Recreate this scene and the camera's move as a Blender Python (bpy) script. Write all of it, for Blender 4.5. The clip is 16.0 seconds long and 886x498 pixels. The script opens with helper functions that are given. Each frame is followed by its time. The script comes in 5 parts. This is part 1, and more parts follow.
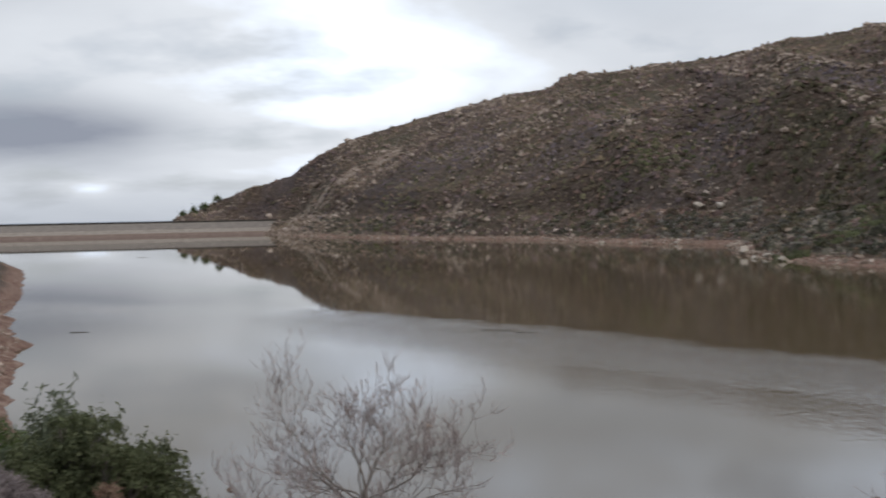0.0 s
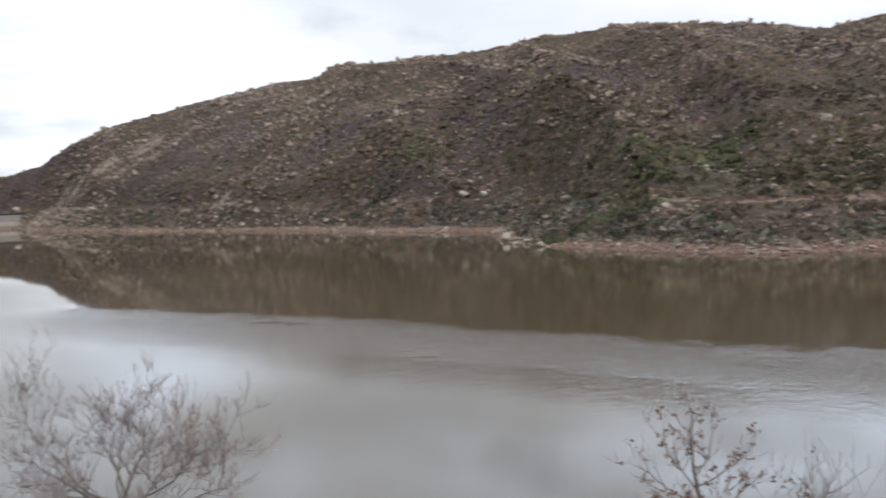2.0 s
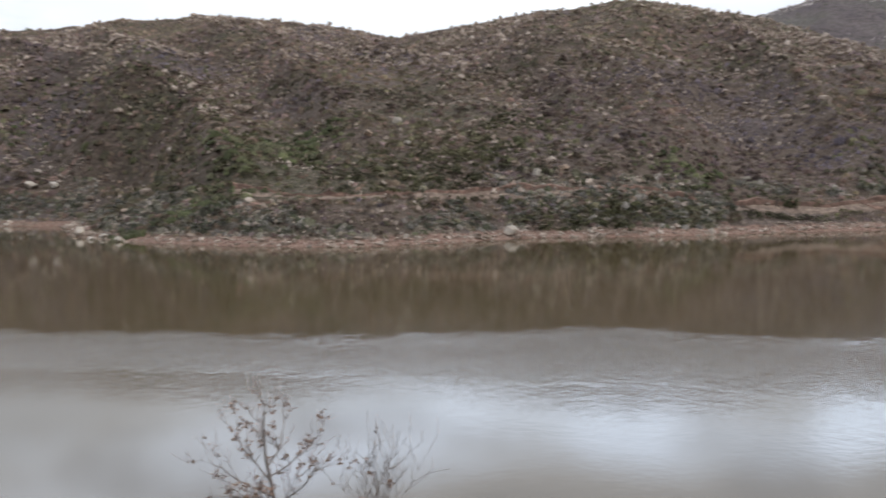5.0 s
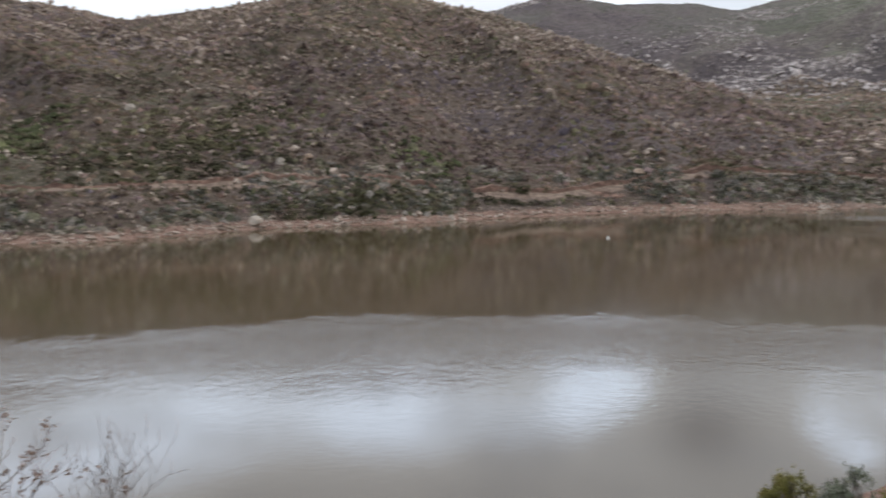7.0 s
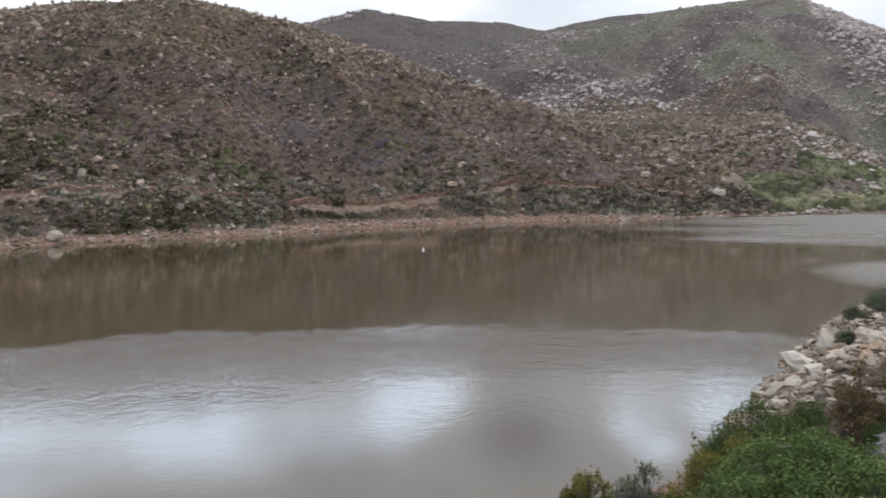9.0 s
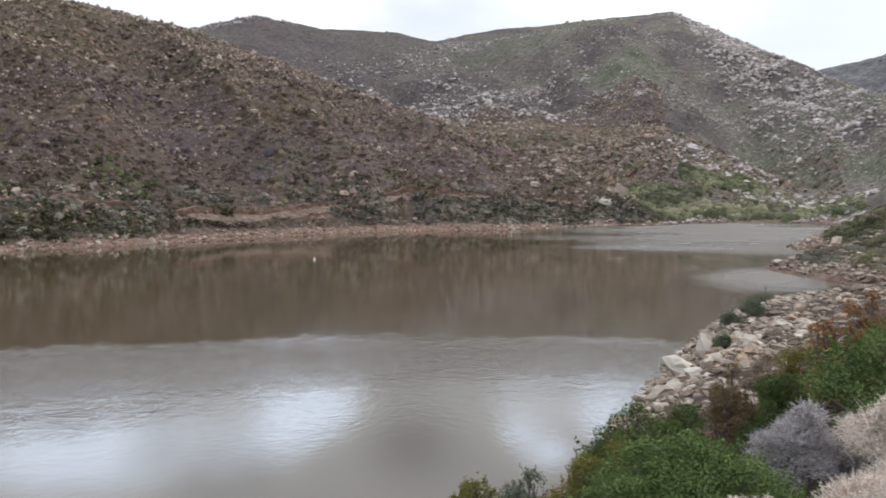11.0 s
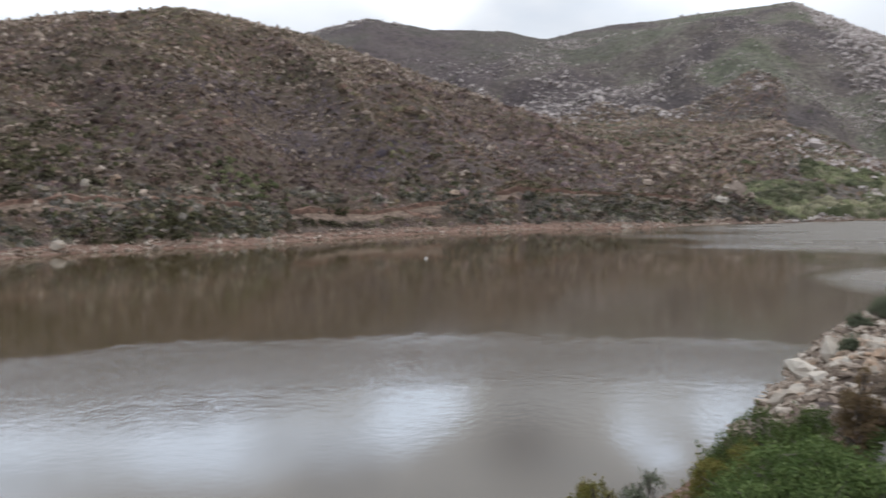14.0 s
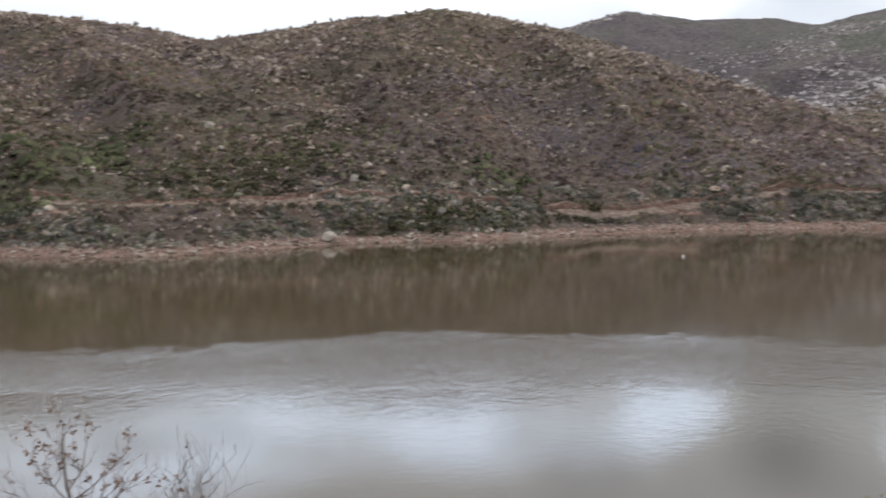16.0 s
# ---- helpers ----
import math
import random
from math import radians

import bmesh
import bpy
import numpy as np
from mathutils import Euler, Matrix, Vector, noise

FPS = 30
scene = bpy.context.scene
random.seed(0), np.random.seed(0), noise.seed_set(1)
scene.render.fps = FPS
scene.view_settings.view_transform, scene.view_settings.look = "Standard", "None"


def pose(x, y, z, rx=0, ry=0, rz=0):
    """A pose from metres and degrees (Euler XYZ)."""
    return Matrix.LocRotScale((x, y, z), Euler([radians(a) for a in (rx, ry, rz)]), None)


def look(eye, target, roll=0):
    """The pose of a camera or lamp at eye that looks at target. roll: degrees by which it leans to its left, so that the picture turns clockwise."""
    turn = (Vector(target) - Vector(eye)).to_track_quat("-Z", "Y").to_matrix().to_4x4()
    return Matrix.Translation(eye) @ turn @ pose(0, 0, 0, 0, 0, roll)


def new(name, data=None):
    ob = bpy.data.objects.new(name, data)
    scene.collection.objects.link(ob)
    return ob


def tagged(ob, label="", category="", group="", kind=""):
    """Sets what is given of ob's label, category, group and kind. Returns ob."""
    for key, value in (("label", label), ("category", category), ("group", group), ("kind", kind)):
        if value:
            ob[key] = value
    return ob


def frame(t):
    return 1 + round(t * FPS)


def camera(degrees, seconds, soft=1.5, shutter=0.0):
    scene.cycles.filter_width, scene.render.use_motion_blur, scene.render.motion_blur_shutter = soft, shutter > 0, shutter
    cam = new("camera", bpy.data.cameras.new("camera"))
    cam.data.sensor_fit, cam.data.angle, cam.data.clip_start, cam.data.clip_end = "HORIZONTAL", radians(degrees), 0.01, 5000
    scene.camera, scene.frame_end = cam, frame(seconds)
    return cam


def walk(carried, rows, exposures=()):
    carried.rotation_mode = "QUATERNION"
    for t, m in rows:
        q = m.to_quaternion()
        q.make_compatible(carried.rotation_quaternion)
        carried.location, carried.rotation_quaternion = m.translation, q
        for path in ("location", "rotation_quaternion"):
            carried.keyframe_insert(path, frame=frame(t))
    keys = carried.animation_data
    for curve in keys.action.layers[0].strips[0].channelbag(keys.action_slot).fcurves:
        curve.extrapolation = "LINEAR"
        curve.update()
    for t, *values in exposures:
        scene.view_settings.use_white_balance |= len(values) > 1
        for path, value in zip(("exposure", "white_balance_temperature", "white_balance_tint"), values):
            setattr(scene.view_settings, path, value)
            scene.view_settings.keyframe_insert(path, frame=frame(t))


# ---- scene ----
cam = camera(51.0, 16.0, soft=1.7, shutter=0.8)
# The camera stands on the bank, 6 m over the water, and is swung round at arm's length.
ROWS = [
    (0, pose(-0.000, 0.500, 6.0, 87.83, 1.12, 0.00)),
    (0.5, pose(0.029, 0.499, 6.0, 87.58, 1.55, -3.34)),
    (1, pose(0.057, 0.497, 6.0, 87.28, 1.66, -6.56)),
    (1.5, pose(0.089, 0.492, 6.0, 87.04, 1.76, -10.23)),
    (2, pose(0.121, 0.485, 6.0, 86.87, 1.71, -14.05)),
    (2.5, pose(0.155, 0.475, 6.0, 86.68, 1.69, -18.02)),
    (3, pose(0.189, 0.463, 6.0, 86.50, 1.58, -22.22)),
    (3.5, pose(0.223, 0.447, 6.0, 86.25, 1.50, -26.54)),
    (4, pose(0.259, 0.428, 6.0, 86.17, 1.00, -31.17)),
    (6.5, pose(0.385, 0.319, 6.0, 85.37, 0.99, -50.42)),
    (7, pose(0.408, 0.289, 6.0, 85.15, 0.97, -54.75)),
    (7.5, pose(0.428, 0.259, 6.0, 85.21, 0.67, -58.78)),
    (8, pose(0.441, 0.235, 6.0, 85.27, 0.77, -61.92)),
    (8.5, pose(0.450, 0.219, 6.0, 85.47, 0.63, -64.06)),
    (9, pose(0.457, 0.203, 6.0, 85.75, 0.77, -65.99)),
    (11.5, pose(0.481, 0.137, 6.0, 86.22, 0.41, -74.12)),
    (12, pose(0.484, 0.127, 6.0, 86.15, 0.51, -75.27)),
    (12.5, pose(0.484, 0.126, 6.0, 86.02, 0.78, -75.37)),
    (13, pose(0.479, 0.142, 6.0, 85.95, 0.81, -73.48)),
    (13.5, pose(0.469, 0.174, 6.0, 86.03, 0.84, -69.66)),
    (14, pose(0.456, 0.205, 6.0, 86.28, 0.98, -65.84)),
    (14.5, pose(0.441, 0.236, 6.0, 86.25, 1.07, -61.81)),
    (15, pose(0.424, 0.266, 6.0, 86.24, 1.10, -57.92)),
    (15.5, pose(0.404, 0.294, 6.0, 86.31, 1.02, -53.95)),
    (16, pose(0.385, 0.319, 6.0, 86.25, 0.79, -50.33)),
]
walk(cam, ROWS, exposures=[(0, -0.54), (1.0, -0.42), (2.0, -0.13), (3.5, 0.10), (6.5, -0.04), (9, -0.02), (12.5, 0.13), (14, -0.10), (16, -0.02)])

# ---------------------------------------------------------------- world and sun
SUN_AZ, SUN_EL = 112.0, 44.0
CLOUDS = [(-24, 5.3, 8, 1.8, -0.46), (-20.9, 1.9, 1.6, 0.5, 0.20), (-12, 12.5, 20, 1.8, -0.06), (-15, 8, 17, 7, 0.16), (-14, 18, 18, 4, 0.16), (42, 13.5, 10, 4.0, 0.38), (53, 14.5, 5, 3.0, 0.26), (-5, 8.5, 9, 5, 0.19), (65.3, 12.0, 2.3, 2.2, 0.42), (63.0, 14.0, 2.4, 2.0, 0.32), (59.5, 16.0, 3.0, 2.0, 0.20), (79, 16.2, 1.9, 1.0, 0.36), (82.3, 13.9, 1.2, 1.1, 0.36), (84.6, 12.2, 1.4, 0.6, 0.36), (70.5, 15.6, 3.0, 2.2, -0.34), (77, 14.8, 1.4, 1.1, 0.26), (20, 16, 11, 4.5, 0.24), (-6, 13.5, 10, 4, 0.13), (61, 15.5, 15, 4.5, 0.20), (8, 10.5, 8, 4, 0.06), (5, 16.0, 7, 3, 0.09), (30, 16, 9, 3.5, 0.22), (84, 12, 7, 3, 0.24), (97, 12, 6, 4, -0.10)]


def node(nt, kind, links=(), **values):
    n = nt.nodes.new(kind)
    for key, value in values.items():
        setattr(n, key, value)
    for socket, value in links:
        s = n.inputs[socket]
        if isinstance(value, bpy.types.NodeSocket):
            nt.links.new(value, s)
        else:
            s.default_value = value
    return n


def ramp(nt, fac, stops):
    n = nt.nodes.new("ShaderNodeValToRGB")
    while len(n.color_ramp.elements) < len(stops):
        n.color_ramp.elements.new(0.5)
    for e, (p, c) in zip(n.color_ramp.elements, stops):
        e.position = p
        e.color = (*c, 1) if len(c) == 3 else (c[0], c[0], c[0], 1)
    nt.links.new(fac, n.inputs[0])
    return n.outputs[0]


def mix(nt, fac, a, b, blend="MIX"):
    n = node(nt, "ShaderNodeMix", data_type="RGBA", blend_type=blend)
    for i, v in ((0, fac), (6, a), (7, b)):
        if isinstance(v, bpy.types.NodeSocket):
            nt.links.new(v, n.inputs[i])
        else:
            n.inputs[i].default_value = v if i == 0 or len(v) == 4 else (*v, 1)
    return n.outputs[2]


def maths(nt, op, a, b=0.0, c=0.0):
    n = nt.nodes.new("ShaderNodeMath")
    n.operation = op
    for i, v in enumerate((a, b, c)):
        if isinstance(v, bpy.types.NodeSocket):
            nt.links.new(v, n.inputs[i])
        else:
            n.inputs[i].default_value = v
    return n.outputs[0]


def make_world():
    w = bpy.data.worlds.new("overcast_sky")
    scene.world = w
    w.use_nodes = True
    nt = w.node_tree
    bg = nt.nodes["Background"]
    sky = node(nt, "ShaderNodeTexSky", sky_type="NISHITA", sun_disc=False,
               sun_elevation=radians(SUN_EL), sun_rotation=radians(SUN_AZ), dust_density=2.0)
    blue = node(nt, "ShaderNodeVectorMath", [(0, sky.outputs[0]), (1, (0.105, 0.105, 0.105))], operation="MULTIPLY").outputs[0]
    co = node(nt, "ShaderNodeTexCoord").outputs["Generated"]
    xyz = node(nt, "ShaderNodeSeparateXYZ", [(0, co)])
    up = maths(nt, "MAXIMUM", xyz.outputs[2], 0.0)
    far = maths(nt, "ADD", up, 0.22)
    flat = node(nt, "ShaderNodeCombineXYZ", [(0, maths(nt, "DIVIDE", xyz.outputs[0], far)),
                                             (1, maths(nt, "DIVIDE", xyz.outputs[1], far)), (2, 3.7)]).outputs[0]
    big = node(nt, "ShaderNodeTexNoise", [("Vector", flat), ("Scale", 1.1), ("Detail", 5.0), ("Roughness", 0.46), ("Distortion", 0.5)]).outputs[0]
    fine = node(nt, "ShaderNodeTexNoise", [("Vector", flat), ("Scale", 2.6), ("Detail", 4.0), ("Roughness", 0.5)]).outputs[0]
    # cloud banks and brighter rifts: bearing, height, half width, half height in degrees, weight
    bearing = maths(nt, "MULTIPLY", maths(nt, "ARCTAN2", xyz.outputs[0], xyz.outputs[1]), 57.3)
    height = maths(nt, "MULTIPLY", maths(nt, "ARCSINE", xyz.outputs[2]), 57.3)
    total = maths(nt, "MULTIPLY", maths(nt, "SUBTRACT", big, 0.5), 0.36)
    for b_, h_, wb, wh, weight in CLOUDS:
        u = maths(nt, "DIVIDE", maths(nt, "SUBTRACT", bearing, b_), wb)
        v = maths(nt, "DIVIDE", maths(nt, "SUBTRACT", height, h_), wh)
        q = maths(nt, "ADD", maths(nt, "MULTIPLY", u, u), maths(nt, "MULTIPLY", v, v))
        q = maths(nt, "ADD", q, maths(nt, "MULTIPLY", maths(nt, "SUBTRACT", fine, 0.5), 1.6))
        total = maths(nt, "ADD", total, maths(nt, "MULTIPLY", maths(nt, "EXPONENT", maths(nt, "MULTIPLY", maths(nt, "MAXIMUM", q, -0.3), -1.0)), weight))
    cloud = ramp(nt, maths(nt, "ADD", total, 0.535), [(0.25, (0.40, 0.43, 0.50)), (0.42, (0.64, 0.67, 0.72)), (0.55, (0.82, 0.85, 0.89)), (0.70, (1.05, 1.08, 1.11)), (1.0, (2.15, 2.42, 2.8))])
    gap = ramp(nt, fine, [(0.50, (0.0,)), (0.68, (0.25,))])
    # thinner cloud that lets some blue through: bearing, height, half width, half height, weight
    for b_, h_, wb, wh, weight in [(99, 10.5, 6, 3.5, 0.65), (12, 13.0, 10, 2.0, 0.18)]:
        u = maths(nt, "DIVIDE", maths(nt, "SUBTRACT", bearing, b_), wb)
        v = maths(nt, "DIVIDE", maths(nt, "SUBTRACT", height, h_), wh)
        q = maths(nt, "ADD", maths(nt, "ADD", maths(nt, "MULTIPLY", u, u), maths(nt, "MULTIPLY", v, v)), maths(nt, "MULTIPLY", maths(nt, "SUBTRACT", fine, 0.5), 2.0))
        gap = maths(nt, "MAXIMUM", gap, maths(nt, "MULTIPLY", maths(nt, "EXPONENT", maths(nt, "MULTIPLY", maths(nt, "MAXIMUM", q, 0.0), -1.0)), weight))
    c = mix(nt, gap, cloud, blue)
    low = ramp(nt, up, [(0.0, (0.6,)), (0.05, (0.0,))])
    c = mix(nt, low, c, (0.66, 0.70, 0.76))
    # thinner, brighter cloud overhead
    c = mix(nt, 1.0, c, ramp(nt, up, [(0.25, (0.98, 1.0, 1.04)), (0.44, (1.66, 1.72, 1.84))]), "MULTIPLY")
    nt.links.new(c, bg.inputs[0])
    bg.inputs[1].default_value = 1.1


make_world()
sun = new("sun", bpy.data.lights.new("sun", "SUN"))
sun.data.energy, sun.data.angle, sun.data.color = 1.5, radians(11), (1.0, 0.95, 0.88)
sa, se = radians(SUN_AZ), radians(SUN_EL)
SUN_FROM = Vector((math.sin(sa) * math.cos(se), math.cos(sa) * math.cos(se), math.sin(se)))
sun.matrix_world = look(SUN_FROM * 50, (0, 0, 0))

# ---------------------------------------------------------------- materials
def material(name):
    m = bpy.data.materials.new(name)
    m.use_nodes = True
    nt = m.node_tree
    return m, nt, nt.nodes["Principled BSDF"]


def place_of(nt):
    return node(nt, "ShaderNodeNewGeometry").outputs["Position"]


def noise_at(nt, vec, scale, detail=4.0, rough=0.55, w=0.0):
    return node(nt, "ShaderNodeTexNoise", [("Vector", vec), ("Scale", scale), ("Detail", detail), ("Roughness", rough), ("Distortion", w)]).outputs[0]


def bump(nt, bsdf, height, dist, strength=1.0):
    n = node(nt, "ShaderNodeBump", [("Height", height), ("Distance", dist), ("Strength", strength)])
    nt.links.new(n.outputs[0], bsdf.inputs["Normal"])


def ground_material():
    m, nt, b = material("stony_hill_soil")
    p = place_of(nt)
    xyz = node(nt, "ShaderNodeSeparateXYZ", [(0, p)])
    z = xyz.outputs[2]
    patch = noise_at(nt, p, 0.03, 5.0, 0.6, 0.4)
    mid = noise_at(nt, p, 0.35, 5.0, 0.65)
    fine = noise_at(nt, p, 2.2, 5.0, 0.7)
    # low cushions and litter, each with its own shade
    warp = node(nt, "ShaderNodeVectorMath", [(0, p), (1, node(nt, "ShaderNodeTexNoise", [("Vector", p), ("Scale", 3.0), ("Detail", 5.0), ("Roughness", 0.7)]).outputs["Color"])], operation="ADD").outputs[0]
    cells = node(nt, "ShaderNodeTexVoronoi", [("Vector", warp), ("Scale", 1.7), ("Randomness", 1.0)])
    tone = node(nt, "ShaderNodeSeparateColor", [(0, cells.outputs["Color"])])
    litter = ramp(nt, tone.outputs[0], [(0.0, (0.038, 0.028, 0.021)), (0.35, (0.075, 0.053, 0.040)), (0.6, (0.082, 0.070, 0.044)), (0.8, (0.12, 0.092, 0.073)), (0.94, (0.22, 0.175, 0.142))])
    tint = ramp(nt, patch, [(0.38, (0.075, 0.059, 0.061)), (0.47, (0.084, 0.061, 0.047)), (0.54, (0.062, 0.044, 0.034)), (0.62, (0.059, 0.055, 0.034))])
    c = mix(nt, 0.62, litter, tint)
    grit = noise_at(nt, p, 14.0, 4.0, 0.75)
    c = mix(nt, 1.0, c, ramp(nt, grit, [(0.38, (0.60, 0.60, 0.60)), (0.50, (1.0, 1.0, 1.0)), (0.62, (1.65, 1.58, 1.50))]), "MULTIPLY")
    c = mix(nt, ramp(nt, mid, [(0.54, (0.0,)), (0.72, (0.40,))]), c, (0.15, 0.108, 0.080))
    # greyer, greener soil of the mountain behind
    stony_soil = maths(nt, "ADD", maths(nt, "MULTIPLY", noise_at(nt, p, 0.11, 7.0, 0.75), 0.6), maths(nt, "MULTIPLY", fine, 0.4))
    upland = node(nt, "ShaderNodeAttribute", attribute_name="upland").outputs["Fac"]
    broad = noise_at(nt, p, 0.012, 5.0, 0.6, 0.5)
    hill = ramp(nt, broad, [(0.38, (0.072, 0.060, 0.060)), (0.44, (0.104, 0.088, 0.078)), (0.48, (0.118, 0.107, 0.088)), (0.51, (0.104, 0.104, 0.076)), (0.57, (0.088, 0.094, 0.064)), (0.63, (0.128, 0.114, 0.098))])
    hill = mix(nt, ramp(nt, maths(nt, "DIVIDE", maths(nt, "ADD", xyz.outputs[1], maths(nt, "MULTIPLY", broad, 80.0)), 400.0), [(0.34, (0.0,)), (0.58, (0.65,))]), hill, (0.070, 0.055, 0.058))
    speck = noise_at(nt, p, 0.55, 4.0, 0.8)
    hill = mix(nt, 1.0, hill, ramp(nt, speck, [(0.42, (0.62, 0.62, 0.63)), (0.50, (1.0, 1.0, 1.0)), (0.60, (1.6, 1.55, 1.5))]), "MULTIPLY")
    bare = noise_at(nt, node(nt, "ShaderNodeVectorMath", [(0, p), (1, (0.55, 1.0, 1.0))], operation="MULTIPLY").outputs[0], 0.055, 8.0, 0.76, 0.8)
    hill = mix(nt, ramp(nt, bare, [(0.57, (0.0,)), (0.72, (0.45,))]), hill, ramp(nt, speck, [(0.40, (0.14, 0.118, 0.110)), (0.48, (0.34, 0.295, 0.275)), (0.58, (0.55, 0.495, 0.465))]))
    c = mix(nt, ramp(nt, maths(nt, "MULTIPLY", upland, 0.5), [(0.0, (0.0,)), (0.5, (0.92,))]), c, hill)
    # farthest ridge: dark slate soil, blued in its colour to stand for distance haze
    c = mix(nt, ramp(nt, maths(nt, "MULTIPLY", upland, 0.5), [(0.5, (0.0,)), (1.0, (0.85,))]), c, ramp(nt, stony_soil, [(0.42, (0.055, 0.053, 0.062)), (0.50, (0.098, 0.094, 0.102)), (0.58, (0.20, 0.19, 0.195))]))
    # bare reddish soil of the drawdown band
    zz = maths(nt, "ADD", z, maths(nt, "MULTIPLY", maths(nt, "SUBTRACT", mid, 0.5), 1.6))
    band = ramp(nt, zz, [(0.60, (1.0,)), (0.95, (0.0,))])
    soil = ramp(nt, fine, [(0.35, (0.105, 0.062, 0.046)), (0.5, (0.192, 0.114, 0.085)), (0.65, (0.30, 0.218, 0.170))])
    c = mix(nt, maths(nt, "MULTIPLY", band, maths(nt, "SUBTRACT", 1.0, maths(nt, "MULTIPLY", maths(nt, "MINIMUM", upland, 1.0), 0.8))), c, soil)
    nt.links.new(c, b.inputs["Base Color"])
    b.inputs["Roughness"].default_value = 0.95
    b.inputs["Specular IOR Level"].default_value = 0.15
    bump(nt, b, maths(nt, "ADD", fine, maths(nt, "MULTIPLY", cells.outputs["Distance"], -0.8)), 0.30, 0.9)
    return m


def water_material():
    m, nt, b = material("muddy_lake_water")
    p = place_of(nt)
    xyz = node(nt, "ShaderNodeSeparateXYZ", [(0, p)])
    soft = noise_at(nt, p, 0.02, 3.0)
    c = ramp(nt, soft, [(0.35, (0.056, 0.040, 0.020)), (0.65, (0.070, 0.050, 0.027))])
    nt.links.new(c, b.inputs["Base Color"])
    b.inputs["IOR"].default_value = 1.333
    b.inputs["Roughness"].default_value = 0.07
    # wind ripples: strong in the near and middle water, calm along the far shore
    r1 = noise_at(nt, p, 2.1, 4.0, 0.70)
    r2 = noise_at(nt, p, 5.5, 2.0, 0.5)
    h = maths(nt, "ADD", r1, maths(nt, "MULTIPLY", r2, 0.3))
    gust = noise_at(nt, p, 0.06, 3.0)
    dist = node(nt, "ShaderNodeVectorMath", [(0, p)], operation="LENGTH").outputs["Value"]
    edge = maths(nt, "ADD", 38.5, maths(nt, "MULTIPLY", maths(nt, "MAXIMUM", maths(nt, "SUBTRACT", 18.0, xyz.outputs[0]), 0.0), 0.85))
    edge = maths(nt, "ADD", edge, maths(nt, "MULTIPLY", maths(nt, "SUBTRACT", gust, 0.5), 9.0))
    edge = maths(nt, "ADD", edge, maths(nt, "MULTIPLY", maths(nt, "SUBTRACT", noise_at(nt, p, 0.9, 4.0, 0.7), 0.5), 4.0))
    wind = ramp(nt, maths(nt, "DIVIDE", dist, edge), [(0.55, (0.01,)), (0.74, (0.12,)), (0.90, (0.9,)), (1.04, (0.0,))])
    wind = maths(nt, "MULTIPLY", wind, ramp(nt, maths(nt, "DIVIDE", maths(nt, "ADD", xyz.outputs[0], 20.0), 40.0), [(0.2, (0.12,)), (0.75, (1.0,))]))
    # a second breeze over the inlet, in streaks across the valley
    streak = noise_at(nt, node(nt, "ShaderNodeVectorMath", [(0, p), (1, (0.07, 0.03, 0.1))], operation="MULTIPLY").outputs[0], 1.0, 4.0, 0.6)
    inlet = node(nt, "ShaderNodeVectorMath", [(0, node(nt, "ShaderNodeVectorMath", [(0, p), (1, (126.0, 2.0, 0.0))], operation="SUBTRACT").outputs[0]), (1, (0.019, 0.040, 0.0))], operation="MULTIPLY").outputs[0]
    far_wind = maths(nt, "ADD", node(nt, "ShaderNodeVectorMath", [(0, inlet)], operation="LENGTH").outputs["Value"], maths(nt, "MULTIPLY", maths(nt, "SUBTRACT", streak, 0.5), 1.8))
    breeze = ramp(nt, far_wind, [(0.30, (0.75,)), (1.45, (0.0,))])
    strip = node(nt, "ShaderNodeVectorMath", [(0, node(nt, "ShaderNodeVectorMath", [(0, p), (1, (64.0, -1.5, 0.0))], operation="SUBTRACT").outputs[0]), (1, (0.10, 0.20, 0.0))], operation="MULTIPLY").outputs[0]
    strip = maths(nt, "ADD", node(nt, "ShaderNodeVectorMath", [(0, strip)], operation="LENGTH").outputs["Value"], maths(nt, "MULTIPLY", maths(nt, "SUBTRACT", streak, 0.5), 1.8))
    breeze = maths(nt, "MAXIMUM", breeze, ramp(nt, strip, [(0.20, (0.75,)), (1.3, (0.0,))]))
    calm = ramp(nt, maths(nt, "DIVIDE", dist, 160.0), [(0.10, (0.045,)), (0.17, (0.06,)), (0.24, (0.095,)), (0.42, (0.070,)), (0.70, (0.050,))])
    rough = maths(nt, "ADD", calm, maths(nt, "MULTIPLY", wind, 0.06))
    # stiller water towards the dam
    rough = maths(nt, "MULTIPLY", rough, ramp(nt, maths(nt, "DIVIDE", maths(nt, "ADD", xyz.outputs[0], 20.0), 40.0), [(0.2, (0.4,)), (0.75, (1.0,))]))
    nt.links.new(maths(nt, "MAXIMUM", rough, maths(nt, "MULTIPLY", breeze, 0.45)), b.inputs["Roughness"])
    wind = maths(nt, "MAXIMUM", wind, breeze)
    amp = maths(nt, "MULTIPLY", maths(nt, "ADD", wind, 0.003), maths(nt, "ADD", gust, 0.3))
    bump(nt, b, maths(nt, "MULTIPLY", h, amp), 0.13, 1.0)
    return m


